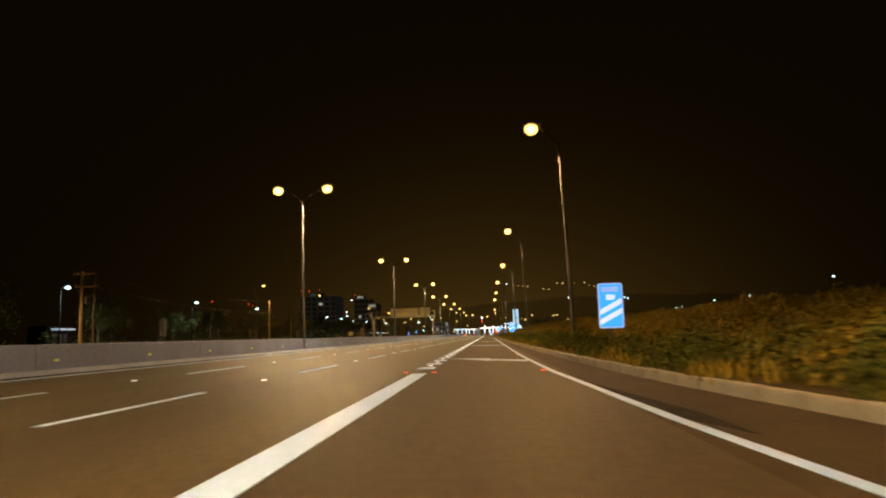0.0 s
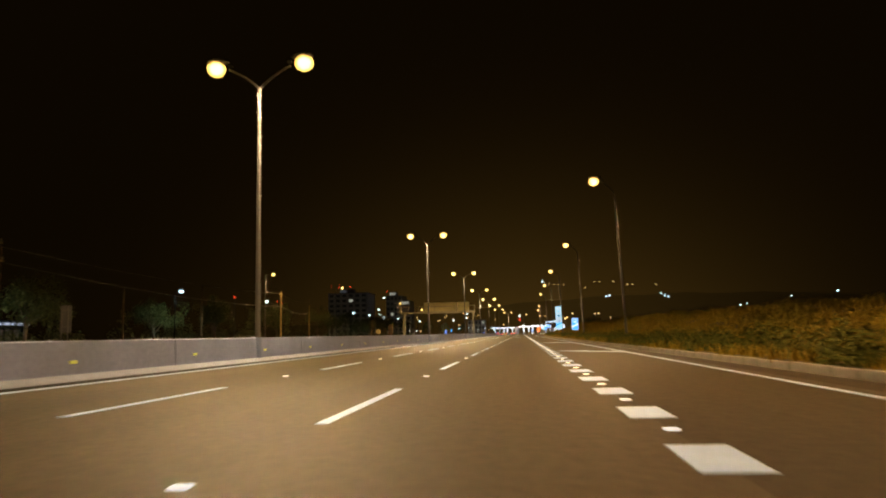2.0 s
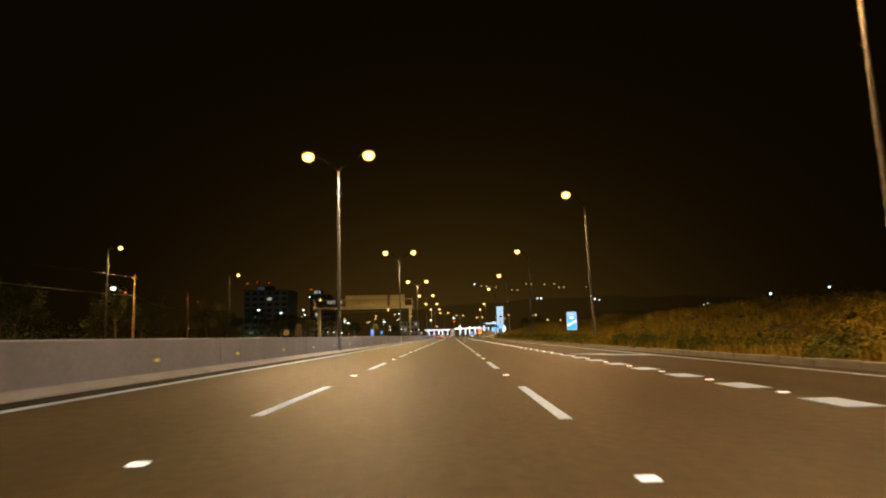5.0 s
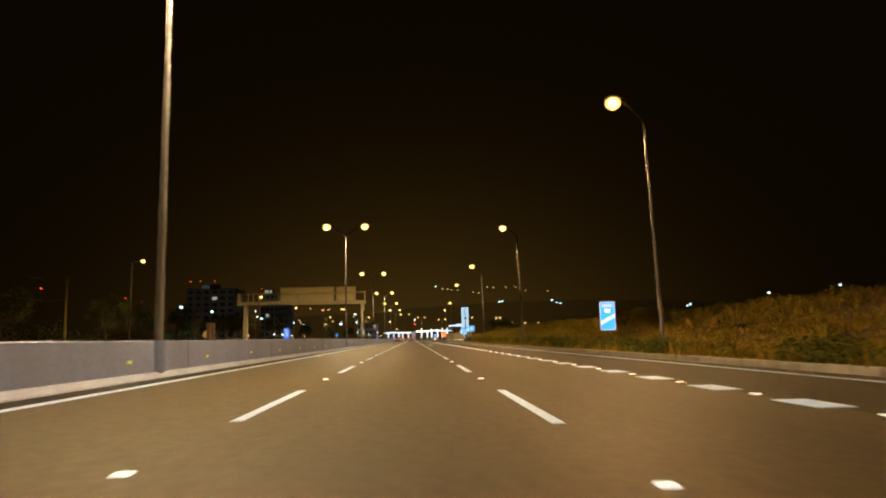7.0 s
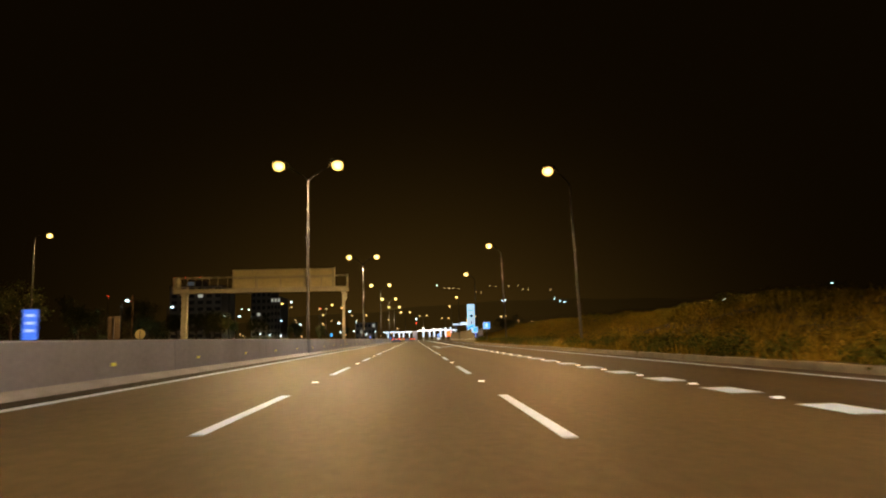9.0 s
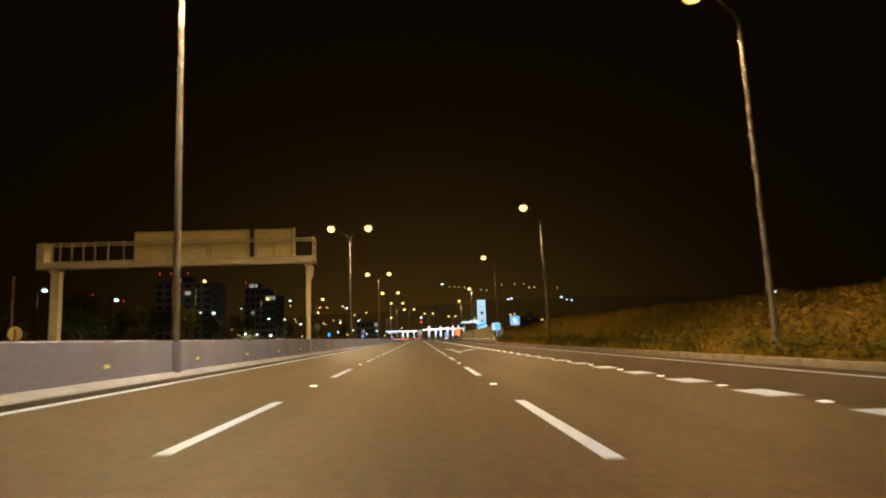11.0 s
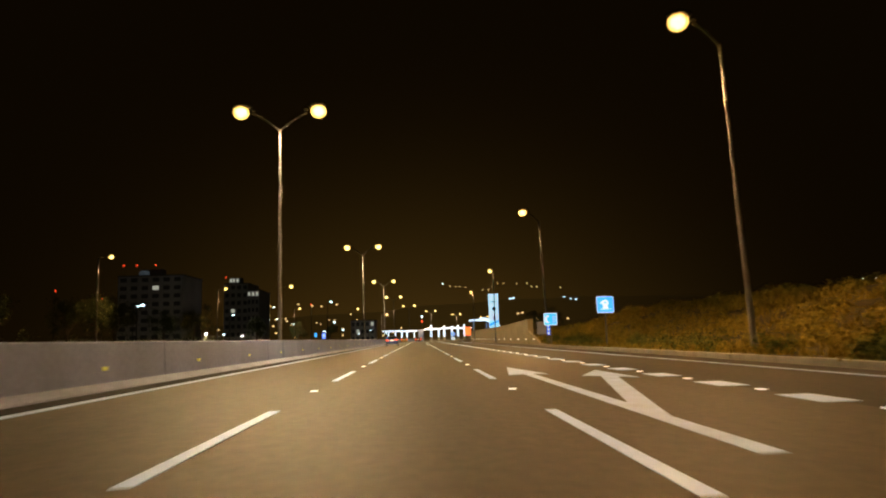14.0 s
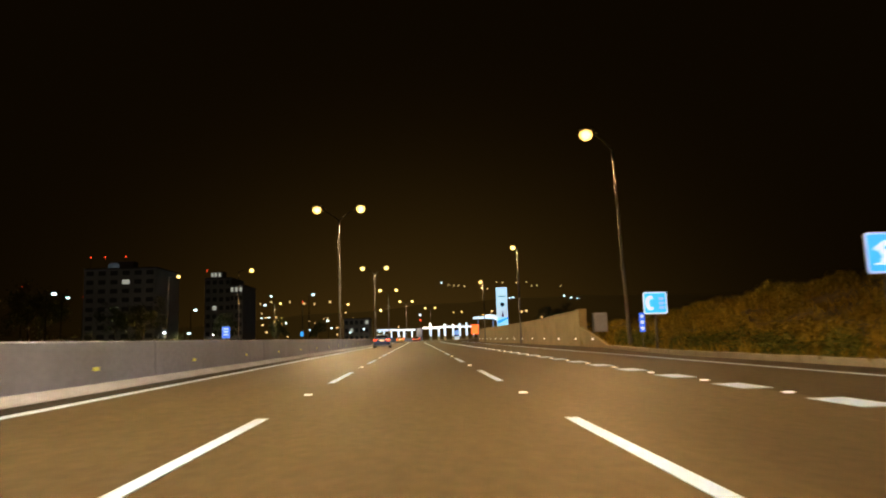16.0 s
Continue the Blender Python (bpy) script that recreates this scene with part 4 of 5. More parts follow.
low = []
for _ in range(330):
    y = rng.uniform(-8, 240)
    d = kerb_x(y) + 0.5 + abs(rng.normal(0, 0.9))
    if noise.noise(Vector((y * 0.13, 2.0, 0))) < -0.12:
        continue
    x = d
    low.append((x, y, ground_z(x, y) - 0.05, rng.uniform(0.35, 0.75), rng.uniform(0.4, 0.85), 330, 0.048))
for _ in range(110):
    y = rng.uniform(-6, 236)
    d = kerb_x(y) + rng.uniform(0.6, 1.9)
    s = rng.uniform(0.45, 0.8)
    low.append((d, y, ground_z(d, y) - 0.05, s, s * rng.uniform(0.9, 1.3), 700, 0.05))
leafy("low_shrubs", SHRUB, "low dark green shrubs growing along the kerb", "shrub", low)
high = []
for _ in range(300):
    y, d = rng.uniform(-5, 330), rng.uniform(11.5, 22)
    if noise.noise(Vector((d * 0.2, y * 0.12, 4.0))) < -0.05:
        continue
    high.append((d, y, ground_z(d, y) - 0.05, rng.uniform(0.6, 1.2), rng.uniform(0.35, 0.7), 330, 0.07))
for _ in range(420):
    y = rng.uniform(-8, 238)
    d = kerb_x(y) + 1.2 + 8 * rng.random() ** 1.2
    s = rng.uniform(0.4, 0.95)
    high.append((d, y, ground_z(d, y) - 0.05, s, s * rng.uniform(0.65, 1.0), 420, 0.052))
for _ in range(80):
    y, d = rng.uniform(-5, 250), rng.uniform(12.5, 23)
    s = rng.uniform(0.9, 1.6)
    high.append((d, y, ground_z(d, y) - 0.1, s, s * rng.uniform(0.5, 0.75), 1000, 0.05))
leafy("bank_shrubs", DRY_SHRUB, "dry olive-brown shrubs scattered over the bank", "shrub", high)


# ---- trees beyond the opposite carriageway ----
def tree(x, y, h, r, seed):
    rnd = np.random.default_rng(seed)
    t = thing("tree", pose(x, y, 0), "dark broadleaved tree behind the barrier", "tree", "roadside trees")
    bm = bm_new()
    top = Vector((rnd.normal(0, 0.3), rnd.normal(0, 0.3), h * 0.55))
    tube(bm, (0, 0, -0.1), top, 0.20, 0.10, 10)
    tips = []
    for i in range(7):
        a = i * 2.4 + rnd.normal(0, 0.3)
        start = top * rnd.uniform(0.6, 1.0)
        tip = start + Vector((math.cos(a) * r * 0.7, math.sin(a) * r * 0.7, h * rnd.uniform(0.15, 0.4)))
        tube(bm, start, tip, 0.07, 0.02, 7)
        tips.append(tip)
    part("trunk", bm, BARK, t)
    verts, faces = [], []
    for tip in tips + [top + Vector((0, 0, h * 0.3))]:
        for _ in range(4):
            c0 = tip + Vector(rnd.normal(0, r * 0.28, 3))
            for _ in range(110):
                c = c0 + Vector(rnd.normal(0, r * 0.16, 3))
                q = Vector(rnd.normal(0, 1, 3)).normalized()
                p = q.orthogonal().normalized() * 0.13
                q = q.cross(p).normalized() * 0.08
                k = len(verts)
                verts += [c - p, c + q, c + p, c - q]
                faces.append((k, k + 1, k + 2, k + 3))
    c = plain("crown", verts, faces, TREE_LEAF)
    c.parent = t


for i, (x, y, h, r) in enumerate(((-47, 62, 7, 2.4), (-52, 76, 8, 2.8), (-49, 134, 7, 2.6), (-47, 152, 8, 3.0), (-50, 166, 7, 2.6), (-48, 190, 8, 2.8), (-54, 240, 9, 3.2), (-48, 246, 7, 2.4), (-58, 300, 9, 3.2), (-52, 270, 8, 2.6), (-42.3, 81.5, 7.0, 2.6), (-47, 112, 5.8, 2.8), (-44, 124, 7.5, 1.3), (-50, 210, 7, 2.5), (-46, 226, 6, 2.2), (-44, 262, 8, 2.2), (-52, 286, 9, 3), (-47, 310, 8, 2.6), (-60, 330, 9, 3.0), (-40, 335, 7, 2.4), (-35, 362, 6, 2.2), (-30, 392, 6, 2.0), (34, 372, 8, 2.6), (39, 380, 9, 2.8))):
    tree(x, y, h, r, 40 + i)


hedge = []
for _ in range(150):
    y = rng.uniform(56, 345)
    h = rng.uniform(1.5, 4.2)
    hedge.append((rng.uniform(-55, -45.5), y, -0.1, h * rng.uniform(0.4, 0.6), h, 420, 0.13))
leafy("hedge", TREE_LEAF, "tall uneven dark hedge beyond the opposite carriageway", "hedge", hedge)


# ---- buildings far to the left ----
def block(x0, x1, y0, y1, h, floors, bays, lit, label, top_box=True):
    t = thing("apartment_building", pose((x0 + x1) / 2, y0, 0), label, "building", "far buildings")
    wdt = (x1 - x0) / 2
    bm = bm_new()
    slab(bm, -wdt, wdt, 0, y1 - y0, 0, h, 0.05)
    part("wall", bm, FACADE, t)
    bm = bm_new()
    slab(bm, -wdt - 0.3, wdt + 0.3, -0.3, y1 - y0 + 0.3, h, h + 0.4, 0.05)
    if top_box:
        slab(bm, -wdt * 0.4, wdt * 0.3, 2, 6, h + 0.4, h + 2.8, 0.05)
    part("roof", bm, ROOF, t)
    fh, bw = h / floors, (x1 - x0) / bays
    for f in range(floors):
        for b in range(bays):
            bm = bm_new()
            cx = -wdt + bw * (b + 0.5)
            slab(bm, cx - bw * 0.3, cx + bw * 0.3, -0.06, 0.02, fh * (f + 0.3), fh * (f + 0.8))
            part("window", bm, WINDOW_LIT if (f, b) in lit else WINDOW_DARK, t, "lit window" if (f, b) in lit else "")
    return t


def red_beacon(x, y, z, drop):
    t = thing("beacon", pose(x, y, z), "small red warning light on a thin roof mast", "beacon", "red warning lights")
    bm = bm_new()
    tube(bm, (0, 0, -drop), (0, 0, 0), 0.06, 0.05, 8)
    part("mast", bm, DARK_METAL, t)
    bm = bm_new()
    ball(bm, (0, 0, 0.2), 0.22, 0.22, 0.22, 10)
    part("lamp", bm, RED_LIGHT, t)


tower = block(-114, -90, 430, 453, 27.6, 9, 6, {(7, 3)}, "tall dark tower block with red roof beacons")
bm = bm_new()
tube(bm, (-3.1, 3.0, 28.0), (-3.1, 3.0, 29.2), 2.2, 2.2, 24)
ball(bm, (-3.1, 3.0, 29.2), 2.2, 2.2, 0.9, 24)
part("crown", bm, CROWN_LIT, tower, "dim pale blue lit crown")
for x, drop in ((-112.4, 3.8), (-107.5, 3.7), (-100.6, 3.5)):
    red_beacon(x, 431.0, 31.7, drop)
block(-86.9, -76.4, 474, 494, 27.6, 8, 4, {(4, 1)}, "dark office block with a lit room on its roof")
block(-76.3, -71.2, 472, 494, 24.4, 7, 3, {(6, 0), (6, 1), (6, 2)}, "lower dark office wing with a lit top floor", False)
room = thing("roof_room", pose(-82.4, 475.0, 28.0), "glazed room with lit windows on a flat roof", "room")
bm = bm_new()
slab(bm, -2.6, 2.6, 0.0, 4.5, 0.0, 2.5, 0.05)
part("wall", bm, ROOF, room)
for x in (-1.8, -0.5, 1.1):
    bm = bm_new()
    slab(bm, x - 0.5, x + 0.5, -0.1, 0.02, 0.4, 2.0, 0.02)
    part("window", bm, WINDOW_LIT, room, "lit window")
red_beacon(-86.5, 475.0, 30.7, 2.8)
block(-36, -24, 520, 540, 11, 3, 5, {(2, 4), (1, 1)}, "low dark building beyond the station", False)
for x, y, z in ((-62, 560, 22), (-168.9, 491.5, 28.0), (-227.7, 668, 36.0), (-122.0, 311.0, 19.6)):
    t = thing("mast", pose(x, y, 0), "thin dark lattice mast with a red light", "mast", "far masts")
    bm = bm_new()
    tube(bm, (0, 0, 0), (0, 0, z), 0.25, 0.12, 8)
    part("pole", bm, DARK_METAL, t)
    bm = bm_new()
    ball(bm, (0, 0, z + 0.2), 0.28, 0.28, 0.28, 10)
    part("lamp", bm, RED_LIGHT, t)

# ---- service station beyond the straight ----
s = thing("station_canopy", pose(0, 462, 0), "long brightly lit white service station canopy on columns", "canopy", "station canopies")
for x0, x1, z0 in ((-17.0, -9.8, 4.35), (-9.7, -2.3, 4.2), (0.7, 7.9, 4.75), (8.0, 14.3, 4.95), (14.4, 21.0, 4.8)):
    bm = bm_new()
    slab(bm, x0, x1, 0, 9, z0, z0 + 0.48, 0.06)
    part("fascia", bm, STATION_WHITE, s, "glowing white fascia")
    bm = bm_new()
    slab(bm, x0 + 0.3, x1 - 0.3, 0.4, 8.6, z0 + 0.48, z0 + 0.62, 0.03)
    part("roof", bm, ROOF, s, "dark flat roof")
for x, top, half in ((-14.6, 4.4, 0.2), (-11.6, 4.4, 0.2), (-8.9, 4.9, 0.3), (-6.7, 4.3, 0.3), (-3.6, 4.3, 0.2), (3.7, 6.6, 0.42), (6.9, 4.8, 0.3), (9.3, 6.2, 0.36), (12.6, 6.0, 0.34), (15.2, 6.3, 0.36), (17.9, 6.5, 0.34), (20.4, 4.9, 0.24)):
    bm = bm_new()
    slab(bm, x - half, x + half, 2.6, 3.2, 1.6, top, 0.05)
    part("column", bm, STATION_WHITE, s, "glowing white column")
    # added block that replaces the dim lower end of the column
    bm = bm_new()
    slab(bm, x - half - 0.15, x + half + 0.15, 2.3, 3.5, 0, 1.6, 0.08)
    part("column_base", bm, OCHRE, s, "dull base added below the glowing column")
bm = bm_new()
slab(bm, -1.9, 0.5, 2, 6, 0, 4.9, 0.08)
part("kiosk", bm, PLINTH, s, "dim grey kiosk")
t = thing("kiosk_shop", pose(24, 396, 0), "small lit white station shop under a curved roof", "shop")
bm = bm_new()
slab(bm, -4.5, 0.6, 0, 6, 0, 3.4, 0.15)
part("wall", bm, STATION_WHITE, t)
bm = bm_new()
slab(bm, -8.6, -2.6, -1, 7, 6.35, 6.75, 0.1)
part("roof", bm, STATION_WHITE, t)
arc = [(-4.9 + 6.2 * math.sin(0.26 * i), 3.6 + 3.7 * math.cos(0.26 * i)) for i in range(7)]
bm = bm_new()
face_plate(bm, arc + [(x - 0.5, z - 0.7) for x, z in reversed(arc)], -1.2, 6.5)
part("curved_roof", bm, STATION_WHITE, t, "glowing white curved roof edge")
for x in (-7.5, -3.0):
    bm = bm_new()
    tube(bm, (x, 2, 0), (x, 2, 6.35), 0.2, 0.2, 10)
    part("column", bm, PLINTH, t)

p = thing("pylon_sign", pose(21.3, 378, 0), "tall lit white and cyan service station pylon", "sign")
bm = bm_new()
slab(bm, -1.45, 1.45, -0.3, 0.3, 2.6, 13.9, 0.06)
part("cabinet", bm, SIGN_WHITE, p)
for z0, z1, mat in ((2.9, 5.9, PYLON_CYAN), (8.0, 13.7, PYLON_PALE)):
    bm = bm_new()
    slab(bm, -1.4, 1.4, -0.32, -0.305, z0, z1)
    part("panel", bm, mat, p, "cyan panel")
bm = bm_new()
ball(bm, (0.1, -0.325, 9.3), 0.62, 0.03, 0.62, 16)
part("disc", bm, NAVY, p, "dark blue disc")
bm = bm_new()
slab(bm, -0.95, 0.95, -0.335, -0.322, 11.35, 11.6)
part("text_bar", bm, NAVY, p, "thin dark line of lettering")
bm = bm_new()
face_plate(bm, [(-0.3, 6.0), (0.5, 6.0), (0.1, 8.0)], -0.335, -0.31)
part("triangle", bm, CRIMSON, p, "dark red triangle")
bm = bm_new()
face_plate(bm, [(-1.4, 4.0), (1.4, 5.4), (1.4, 5.9), (-1.4, 5.0)], -0.345, -0.325)
part("swoosh", bm, SIGN_BLUE, p)
for x in (-0.8, 0.8):
    bm = bm_new()
    slab(bm, x - 0.2, x + 0.2, -0.2, 0.2, 0, 2.6, 0.02)
    part("leg", bm, STEEL, p)

t = thing("gore_board", pose(10.0, 333, 0), "glowing orange-red board at the end of the exit wall", "board")
bm = bm_new()
slab(bm, -0.75, 0.75, -0.05, 0.05, 1.5, 3.4, 0.04)
part("panel", bm, ORANGE_LIT, t)
for x in (-0.5, 0.5):
    bm = bm_new()
    tube(bm, (x, 0.08, 0), (x, 0.08, 3.3), 0.05, 0.05, 8)
    part("post", bm, STEEL, t)
t = thing("gore_marker", pose(7.3, 350, 0), "round blue and white marker at the gore nose", "marker")
bm = bm_new()
tube(bm, (0, 0.05, 0), (0, 0.05, 2.6), 0.05, 0.05, 8)
part("post", bm, STEEL, t)
bm = bm_new()
tube(bm, (0, -0.03, 2.0), (0, 0.03, 2.0), 0.55, 0.55, 24)
part("disc", bm, SIGN_PALE, t)
bm = bm_new()
slab(bm, -0.5, 0.5, -0.045, -0.01, 0.5, 1.15, 0.02)
part("plate", bm, SIGN_WHITE, t)
t = thing("info_board", pose(-36.6, 405.0, 0), "small lit blue board behind the barrier", "sign")
bm = bm_new()
slab(bm, -0.45, 0.45, -0.05, 0.05, 2.7, 4.1, 0.03)
part("panel", bm, SIGN_BLUE, t)
bm = bm_new()
tube(bm, (0, 0.1, 0), (0, 0.1, 4.2), 0.07, 0.07, 8)
part("post", bm, STEEL, t)

# ---- lights of the town on the hills ----
def town(name, mat, label, spots, size):
    bm = bm_new()
    for x, y, z in spots:
        ball(bm, (x, y, z), size, size, size * 0.6, 8)
    tagged(new(name, mesh_of(name, bm, mat)), label, "town lights", kind="stuff")


def on_hill(side, rise):
    """Where a line of sight from the road, so steep and so far aside, meets the far slope."""
    for y in range(950, 3300, 10):
        if hills(side * y, y) >= rise * y:
            return side * y, y + 90, rise * (y + 90) + 0.6
    return side * 2000, 2000, rise * 2000


def hill_lights(name, mat, label, ways, size):
    bm = bm_new()
    for side, rise in ways:
        x, y, z = on_hill(side, rise)
        r = size * y / 2000
        ball(bm, (x, y - 95, z), r, r, r * 0.6, 8)
    tagged(new(name, mesh_of(name, bm, mat)), label, "town lights", kind="stuff")


hill_lights("hill_lights", TOWN_WARM, "string of warm street lights on a far hillside", [(0.0408, 0.0659), (0.0475, 0.0652), (0.053, 0.0648), (0.0607, 0.064), (0.0821, 0.0605), (0.0897, 0.0594), (0.1014, 0.0677), (0.109, 0.0669), (0.1263, 0.0666), (0.1387, 0.0669), (0.1453, 0.0621), (0.1521, 0.062), (0.1824, 0.0604)], 1.5)
hill_lights("hill_lights", TOWN_WHITE, "few cold white lights on a far hillside", [(0.0317, 0.0692), (0.1216, 0.0464), (0.1262, 0.0472), (0.1974, 0.0487), (0.2019, 0.0446), (0.2064, 0.0427)], 1.9)
for spot in ((47.5, 17.1), (67.1, 16.2), (70.3, 16.6), (80.3, 12.3), (90.8, 12.0), (101.4, 11.8), (41.1, 13.1)):
    lamp = thing("far_lamp", pose(spot[0], 640, 0), "far warm street lamp beyond the bank", "street lamp", "far town lamps")
    bm = bm_new()
    tube(bm, (0, 0, 0), (0, 0, spot[1] - 0.5), 0.14, 0.09, 8)
    part("pole", bm, DARK_METAL, lamp)
    bm = bm_new()
    ball(bm, (0, 0, spot[1]), 0.8, 0.8, 0.6, 12)
    part("lens", bm, TOWN_WARM, lamp)
town("town_lights", TOWN_WARM, "cluster of small warm windows beyond the trees", [(-102, 640, 26.3), (-95.1, 640, 27.2), (-83.1, 640, 26.9), (-91.8, 640, 17.3), (-90.8, 640, 15.5), (-87.9, 640, 13.2), (-98.7, 640, 17.2), (-58.6, 640, 15.6), (-70.9, 640, 14.1)], 0.6)
t = thing("signal_mast", pose(0.8, 640, 0), "thin mast with a white lamp above a red one", "mast")
bm = bm_new()
tube(bm, (0, 0, 0), (0, 0, 17), 0.2, 0.12, 8)
part("pole", bm, DARK_METAL, t)
for z, mat in ((16.0, TOWN_WHITE), (12.8, RED_LIGHT)):
    bm = bm_new()
    ball(bm, (0, -0.2, z), 0.55, 0.4, 0.55, 12)
    part("lamp", bm, mat, t)
near = []
for i in range(34):
    y = rng.uniform(600, 860)
    a = rng.uniform(-0.22, -0.02)
    near.append((a * y, y, rng.uniform(3, 40) * (0.4 + abs(a) * 3)))
town("town_lights", TOWN_WARM, "scattered warm lights of the town beyond", near[:22], 0.75)
town("town_lights", TOWN_WHITE, "scattered cold white lights of the town beyond", near[22:], 0.75)


# ---- cars ----
def loft(bm, rings, closed=True, caps=True):
    """Skin over rings of points, each a list of (x, y, z)."""
    made = [[bm.verts.new(q) for q in ring] for ring in rings]
    k = len(made[0])
    for a, b in zip(made[:-1], made[1:]):
        for i in range(k if closed else k - 1):
            j = (i + 1) % k
            bm.faces.new((a[i], a[j], b[j], b[i]))
    if caps:
        bm.faces.new(made[0])
        bm.faces.new(list(reversed(made[-1])))


def pane(bm, corners, proud):
    """A thin sheet of glass on four corners, lifted off them along its normal."""
    a, b, c, d = (Vector(q) for q in corners)
    up = (b - a).cross(d - a).normalized()
    low = [bm.verts.new(q + up * proud * 0.2) for q in (a, b, c, d)]
    top = [bm.verts.new(q + up * proud) for q in (a, b, c, d)]
    bm.faces.new(top)
    bm.faces.new(list(reversed(low)))
    for i in range(4):
        j = (i + 1) % 4
        bm.faces.new((low[i], low[j], top[j], top[i]))


def car_wheel(t, x, y):
    side = 1 if x > 0 else -1
    bm = bm_new()
    tube(bm, (x - 0.1, y, 0.32), (x + 0.1, y, 0.32), 0.32, 0.32, 28)
    wheel = part("wheel", bm, RUBBER, t, "black tyre")
    bm = bm_new()
    tube(bm, (x + side * 0.02, y, 0.32), (x + side * 0.104, y, 0.32), 0.055, 0.05, 12)
    for i in range(10):
        a = radians(36 * i)
        inner = Vector((x + side * 0.100, y + 0.05 * math.cos(a), 0.32 + 0.05 * math.sin(a)))
        outer = Vector((x + side * 0.106, y + 0.215 * math.cos(a), 0.32 + 0.215 * math.sin(a)))
        tube(bm, inner, outer, 0.016, 0.020, 6)
    ring = [(x + side * 0.103, y + 0.215 * math.cos(radians(15 * i)), 0.32 + 0.215 * math.sin(radians(15 * i))) for i in range(25)]
    sweep(bm, ring, [0.016] * 25, 6)
    part("rim", bm, RIM, wheel, "ten-spoke alloy rim")


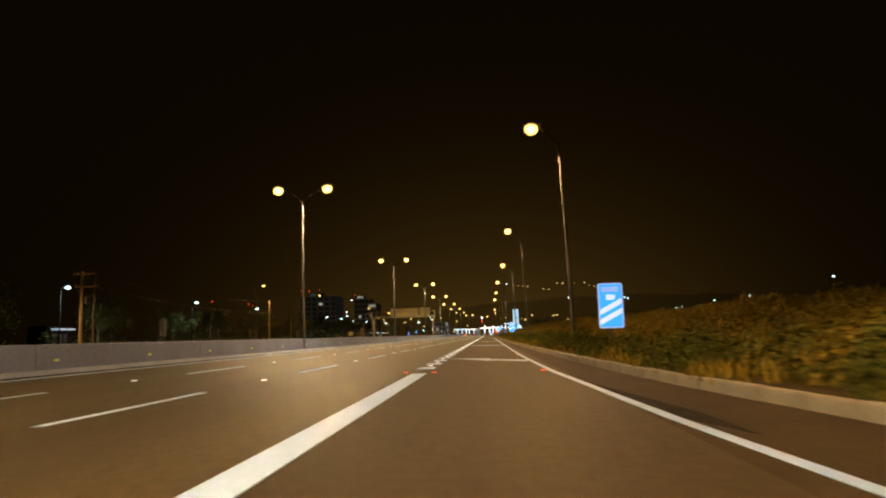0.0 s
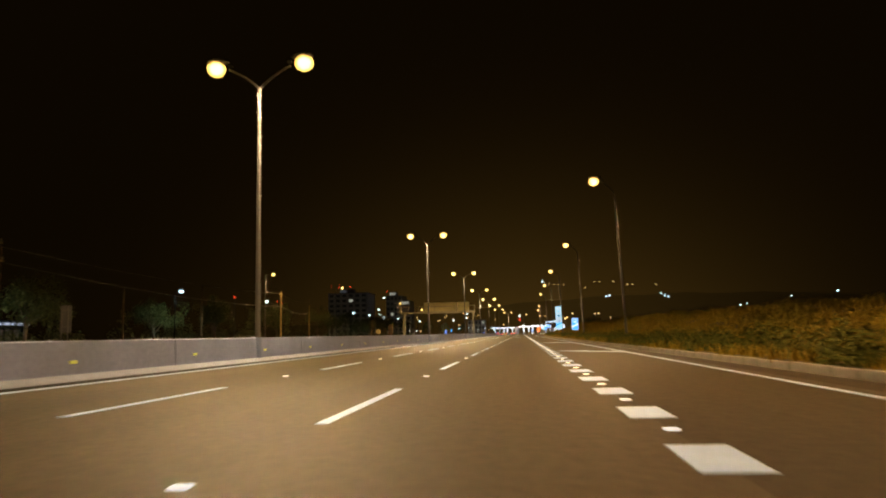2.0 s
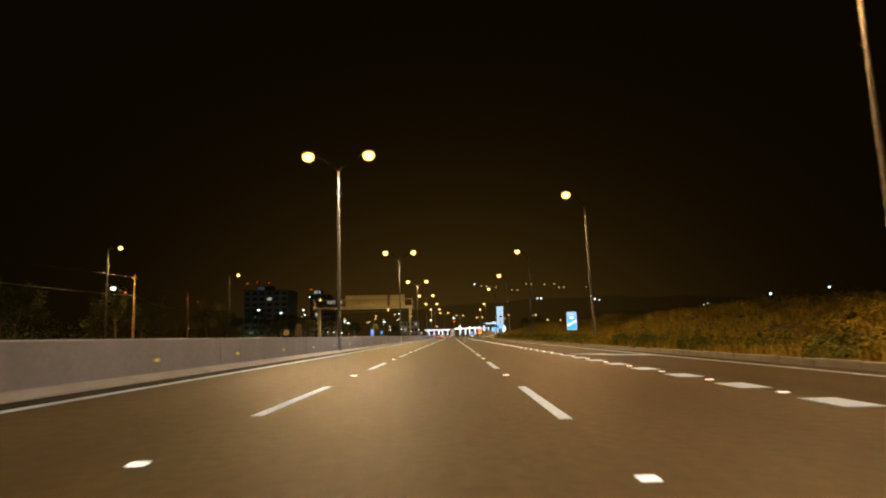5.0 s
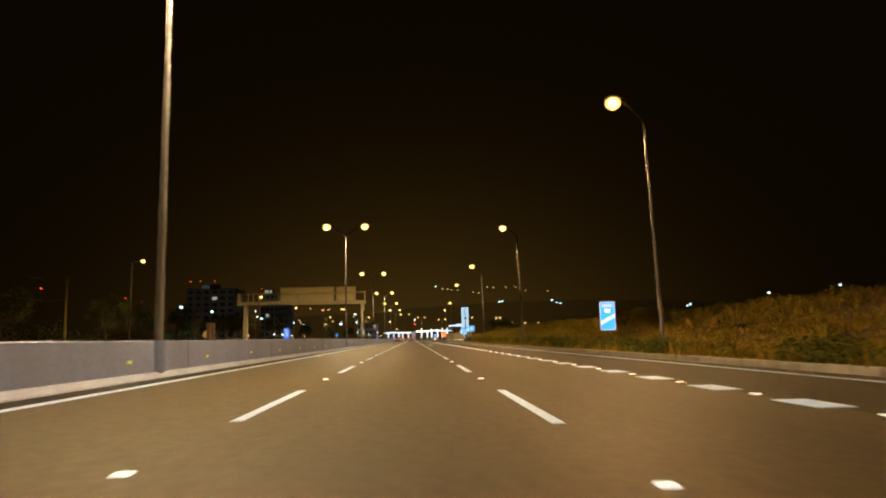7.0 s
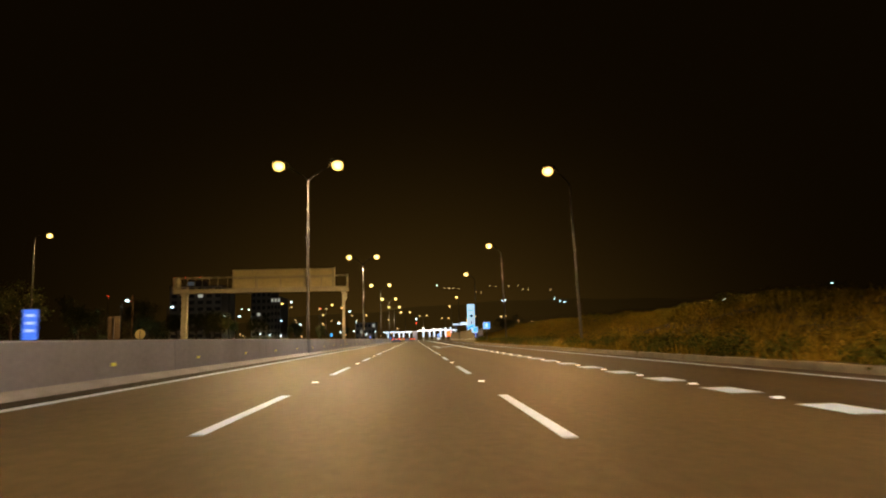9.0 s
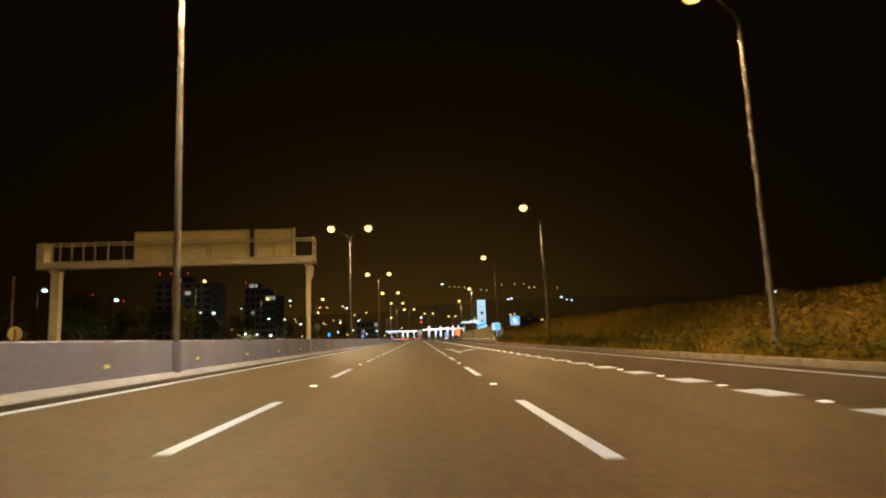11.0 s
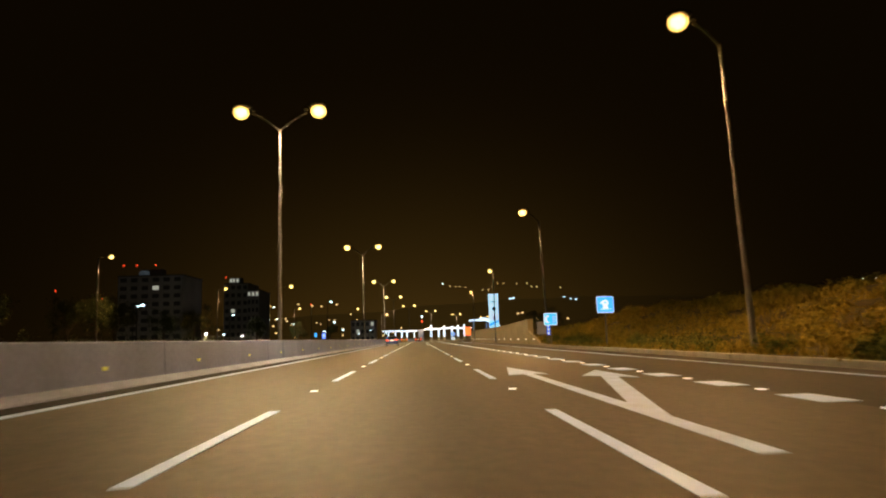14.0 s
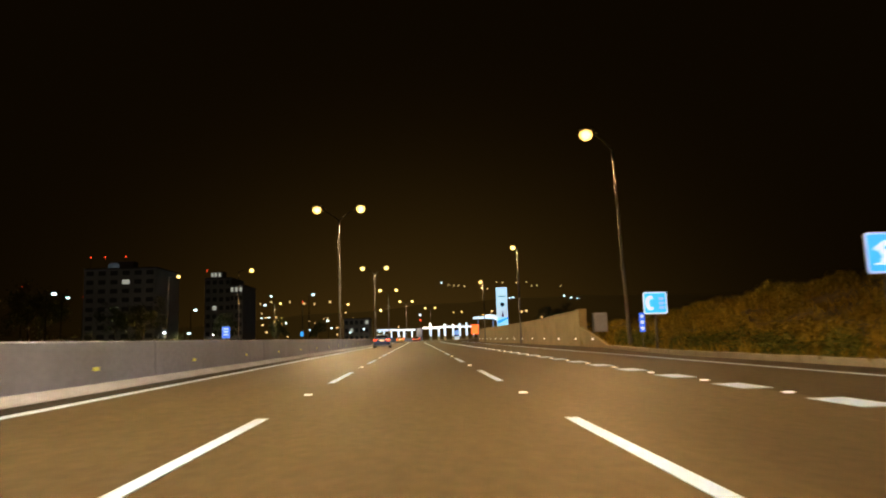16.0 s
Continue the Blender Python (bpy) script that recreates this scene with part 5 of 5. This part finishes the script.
def car(paint, label):
    """A saloon seen from behind: origin on the road below its rear bumper, nose towards +y."""
    t = thing("car", pose(0, 0, 0), label, "car", "cars on the motorway")
    # lower body: y, sill, shoulder height, half width
    body = [(0.02, 0.46, 0.86, 0.74), (0.05, 0.36, 1.00, 0.82), (0.16, 0.29, 1.045, 0.87), (0.45, 0.24, 1.035, 0.90), (1.0, 0.22, 0.99, 0.91), (2.2, 0.20, 0.96, 0.91), (3.2, 0.20, 0.93, 0.90), (3.9, 0.22, 0.84, 0.87), (4.35, 0.28, 0.72, 0.78), (4.5, 0.36, 0.60, 0.66)]
    rings = []
    for y, z0, z1, w in body:
        h = z1 - z0
        half = [(0.0, z0), (w * 0.84, z0), (w * 0.97, z0 + 0.12 * h), (w, z0 + 0.38 * h), (w * 0.985, z0 + 0.70 * h), (w * 0.95, z0 + 0.88 * h), (w * 0.86, z1 - 0.012), (w * 0.5, z1), (0.0, z1 + 0.008)]
        rings.append([(x, y, z) for x, z in half] + [(-x, y, z) for x, z in reversed(half[1:-1])])
    bm = bm_new()
    loft(bm, rings)
    part("body", bm, paint, t, smooth=True)
    # cabin shell: y, height, half width of the roof, half width at the belt
    cabin = [(0.60, 1.03, 0.66, 0.72), (1.22, 1.375, 0.55, 0.78), (1.55, 1.435, 0.56, 0.80), (2.1, 1.46, 0.57, 0.80), (2.65, 1.41, 0.55, 0.79), (3.42, 0.96, 0.66, 0.72)]
    rings = []
    for y, z, w, base in cabin:
        half = [(base, 0.93), (base * 0.985, 0.98 if z > 1.1 else 0.95), (w * 1.06, z - 0.055 if z > 1.1 else z - 0.02), (w * 0.92, z - 0.012), (w * 0.5, z), (0.0, z + 0.004)]
        rings.append([(x, y, q) for x, q in half] + [(-x, y, q) for x, q in reversed(half[:-1])])
    bm = bm_new()
    loft(bm, rings, closed=False)
    part("cabin", bm, paint, t, "painted roof and pillars", smooth=True)
    bm = bm_new()
    pane(bm, [(-0.60, 0.70, 1.085), (0.60, 0.70, 1.085), (0.50, 1.18, 1.352), (-0.50, 1.18, 1.352)], 0.012)
    part("rear_window", bm, GLASS_DARK, t, "tinted rear window")
    bm = bm_new()
    pane(bm, [(0.60, 3.31, 1.02), (-0.60, 3.31, 1.02), (-0.50, 2.71, 1.385), (0.50, 2.71, 1.385)], 0.012)
    part("windscreen", bm, GLASS_DARK, t)
    for side in (-1, 1):
        for y0, y1, y2, y3 in ((0.98, 1.80, 1.80, 1.32), (1.88, 2.98, 2.58, 1.88)):
            bm = bm_new()
            ring = [(side * 0.778, y0, 1.0), (side * 0.782, y1, 1.0), (side * 0.612, y2, 1.375), (side * 0.607, y3, 1.36)]
            pane(bm, ring if side > 0 else list(reversed(ring)), 0.02)
            part("side_window", bm, GLASS_DARK, t)
        bm = bm_new()
        loft(bm, [[(side * a, y0, z) for a, y0, z in q] for q in (
            [(0.30, 0.035, 0.80), (0.30, 0.035, 0.90), (0.30, 0.08, 0.90), (0.30, 0.08, 0.80)],
            [(0.62, 0.015, 0.78), (0.62, 0.015, 0.93), (0.62, 0.10, 0.93), (0.62, 0.10, 0.78)],
            [(0.80, 0.035, 0.79), (0.80, 0.035, 0.94), (0.80, 0.14, 0.94), (0.80, 0.14, 0.79)],
            [(0.885, 0.16, 0.82), (0.885, 0.16, 0.93), (0.86, 0.26, 0.93), (0.86, 0.26, 0.82)])])
        part("tail_light", bm, TAIL, t, "glowing red tail light")
        bm = bm_new()
        ball(bm, (side * 0.93, 2.78, 1.02), 0.10, 0.07, 0.075, 14)
        tube(bm, (side * 0.78, 2.82, 0.98), (side * 0.9, 2.79, 1.0), 0.025, 0.025, 8)
        part("mirror", bm, paint, t, smooth=True)
        for y in (0.86, 3.55):
            car_wheel(t, side * 0.83, y)
    bm = bm_new()
    bumper = [(0.06, 0.40, 0.86), (-0.02, 0.36, 0.80), (-0.055, 0.42, 0.74), (-0.055, 0.58, 0.74), (-0.02, 0.66, 0.80), (0.06, 0.68, 0.86)]
    loft(bm, [[(-w, y + 0.05, z), (-w * 0.8, y, z), (w * 0.8, y, z), (w, y + 0.05, z)] for y, z, w in bumper], closed=False, caps=False)
    part("bumper", bm, paint, t, smooth=True)
    bm = bm_new()
    slab(bm, -0.72, 0.72, 0.0, 0.2, 0.22, 0.36, 0.04)
    part("valance", bm, PLINTH, t, "paler plastic valance under the bumper")
    for x in (-0.5, 0.5):
        bm = bm_new()
        tube(bm, (x, -0.02, 0.27), (x, 0.12, 0.27), 0.035, 0.035, 12)
        part("exhaust", bm, RIM, t)
    bm = bm_new()
    slab(bm, -0.26, 0.26, 0.0, 0.03, 0.76, 0.88, 0.006)
    part("plate", bm, GLOW_PLATE, t, "blank plate with an orange glow imitating tail light")
    bm = bm_new()
    slab(bm, -0.55, 0.55, 0.02, 0.06, 0.945, 0.962, 0.004)
    part("trim_strip", bm, RIM, t, "bright strip on the boot lid")
    return t


car(CAR_BLUE, "dark blue saloon with glowing tail lights in the outer lane").matrix_world = pose(-5.5, 268.0, 0.065, 0, 0, 0)
car(CAR_GOLD, "sand-coloured saloon far ahead with red tail lights").matrix_world = pose(-5.4, 345.0, 0.065, 0, 0, 0)
car(CAR_RED, "dark red saloon far ahead with red tail lights").matrix_world = pose(-1.9, 358.0, 0.01, 0, 0, 0)
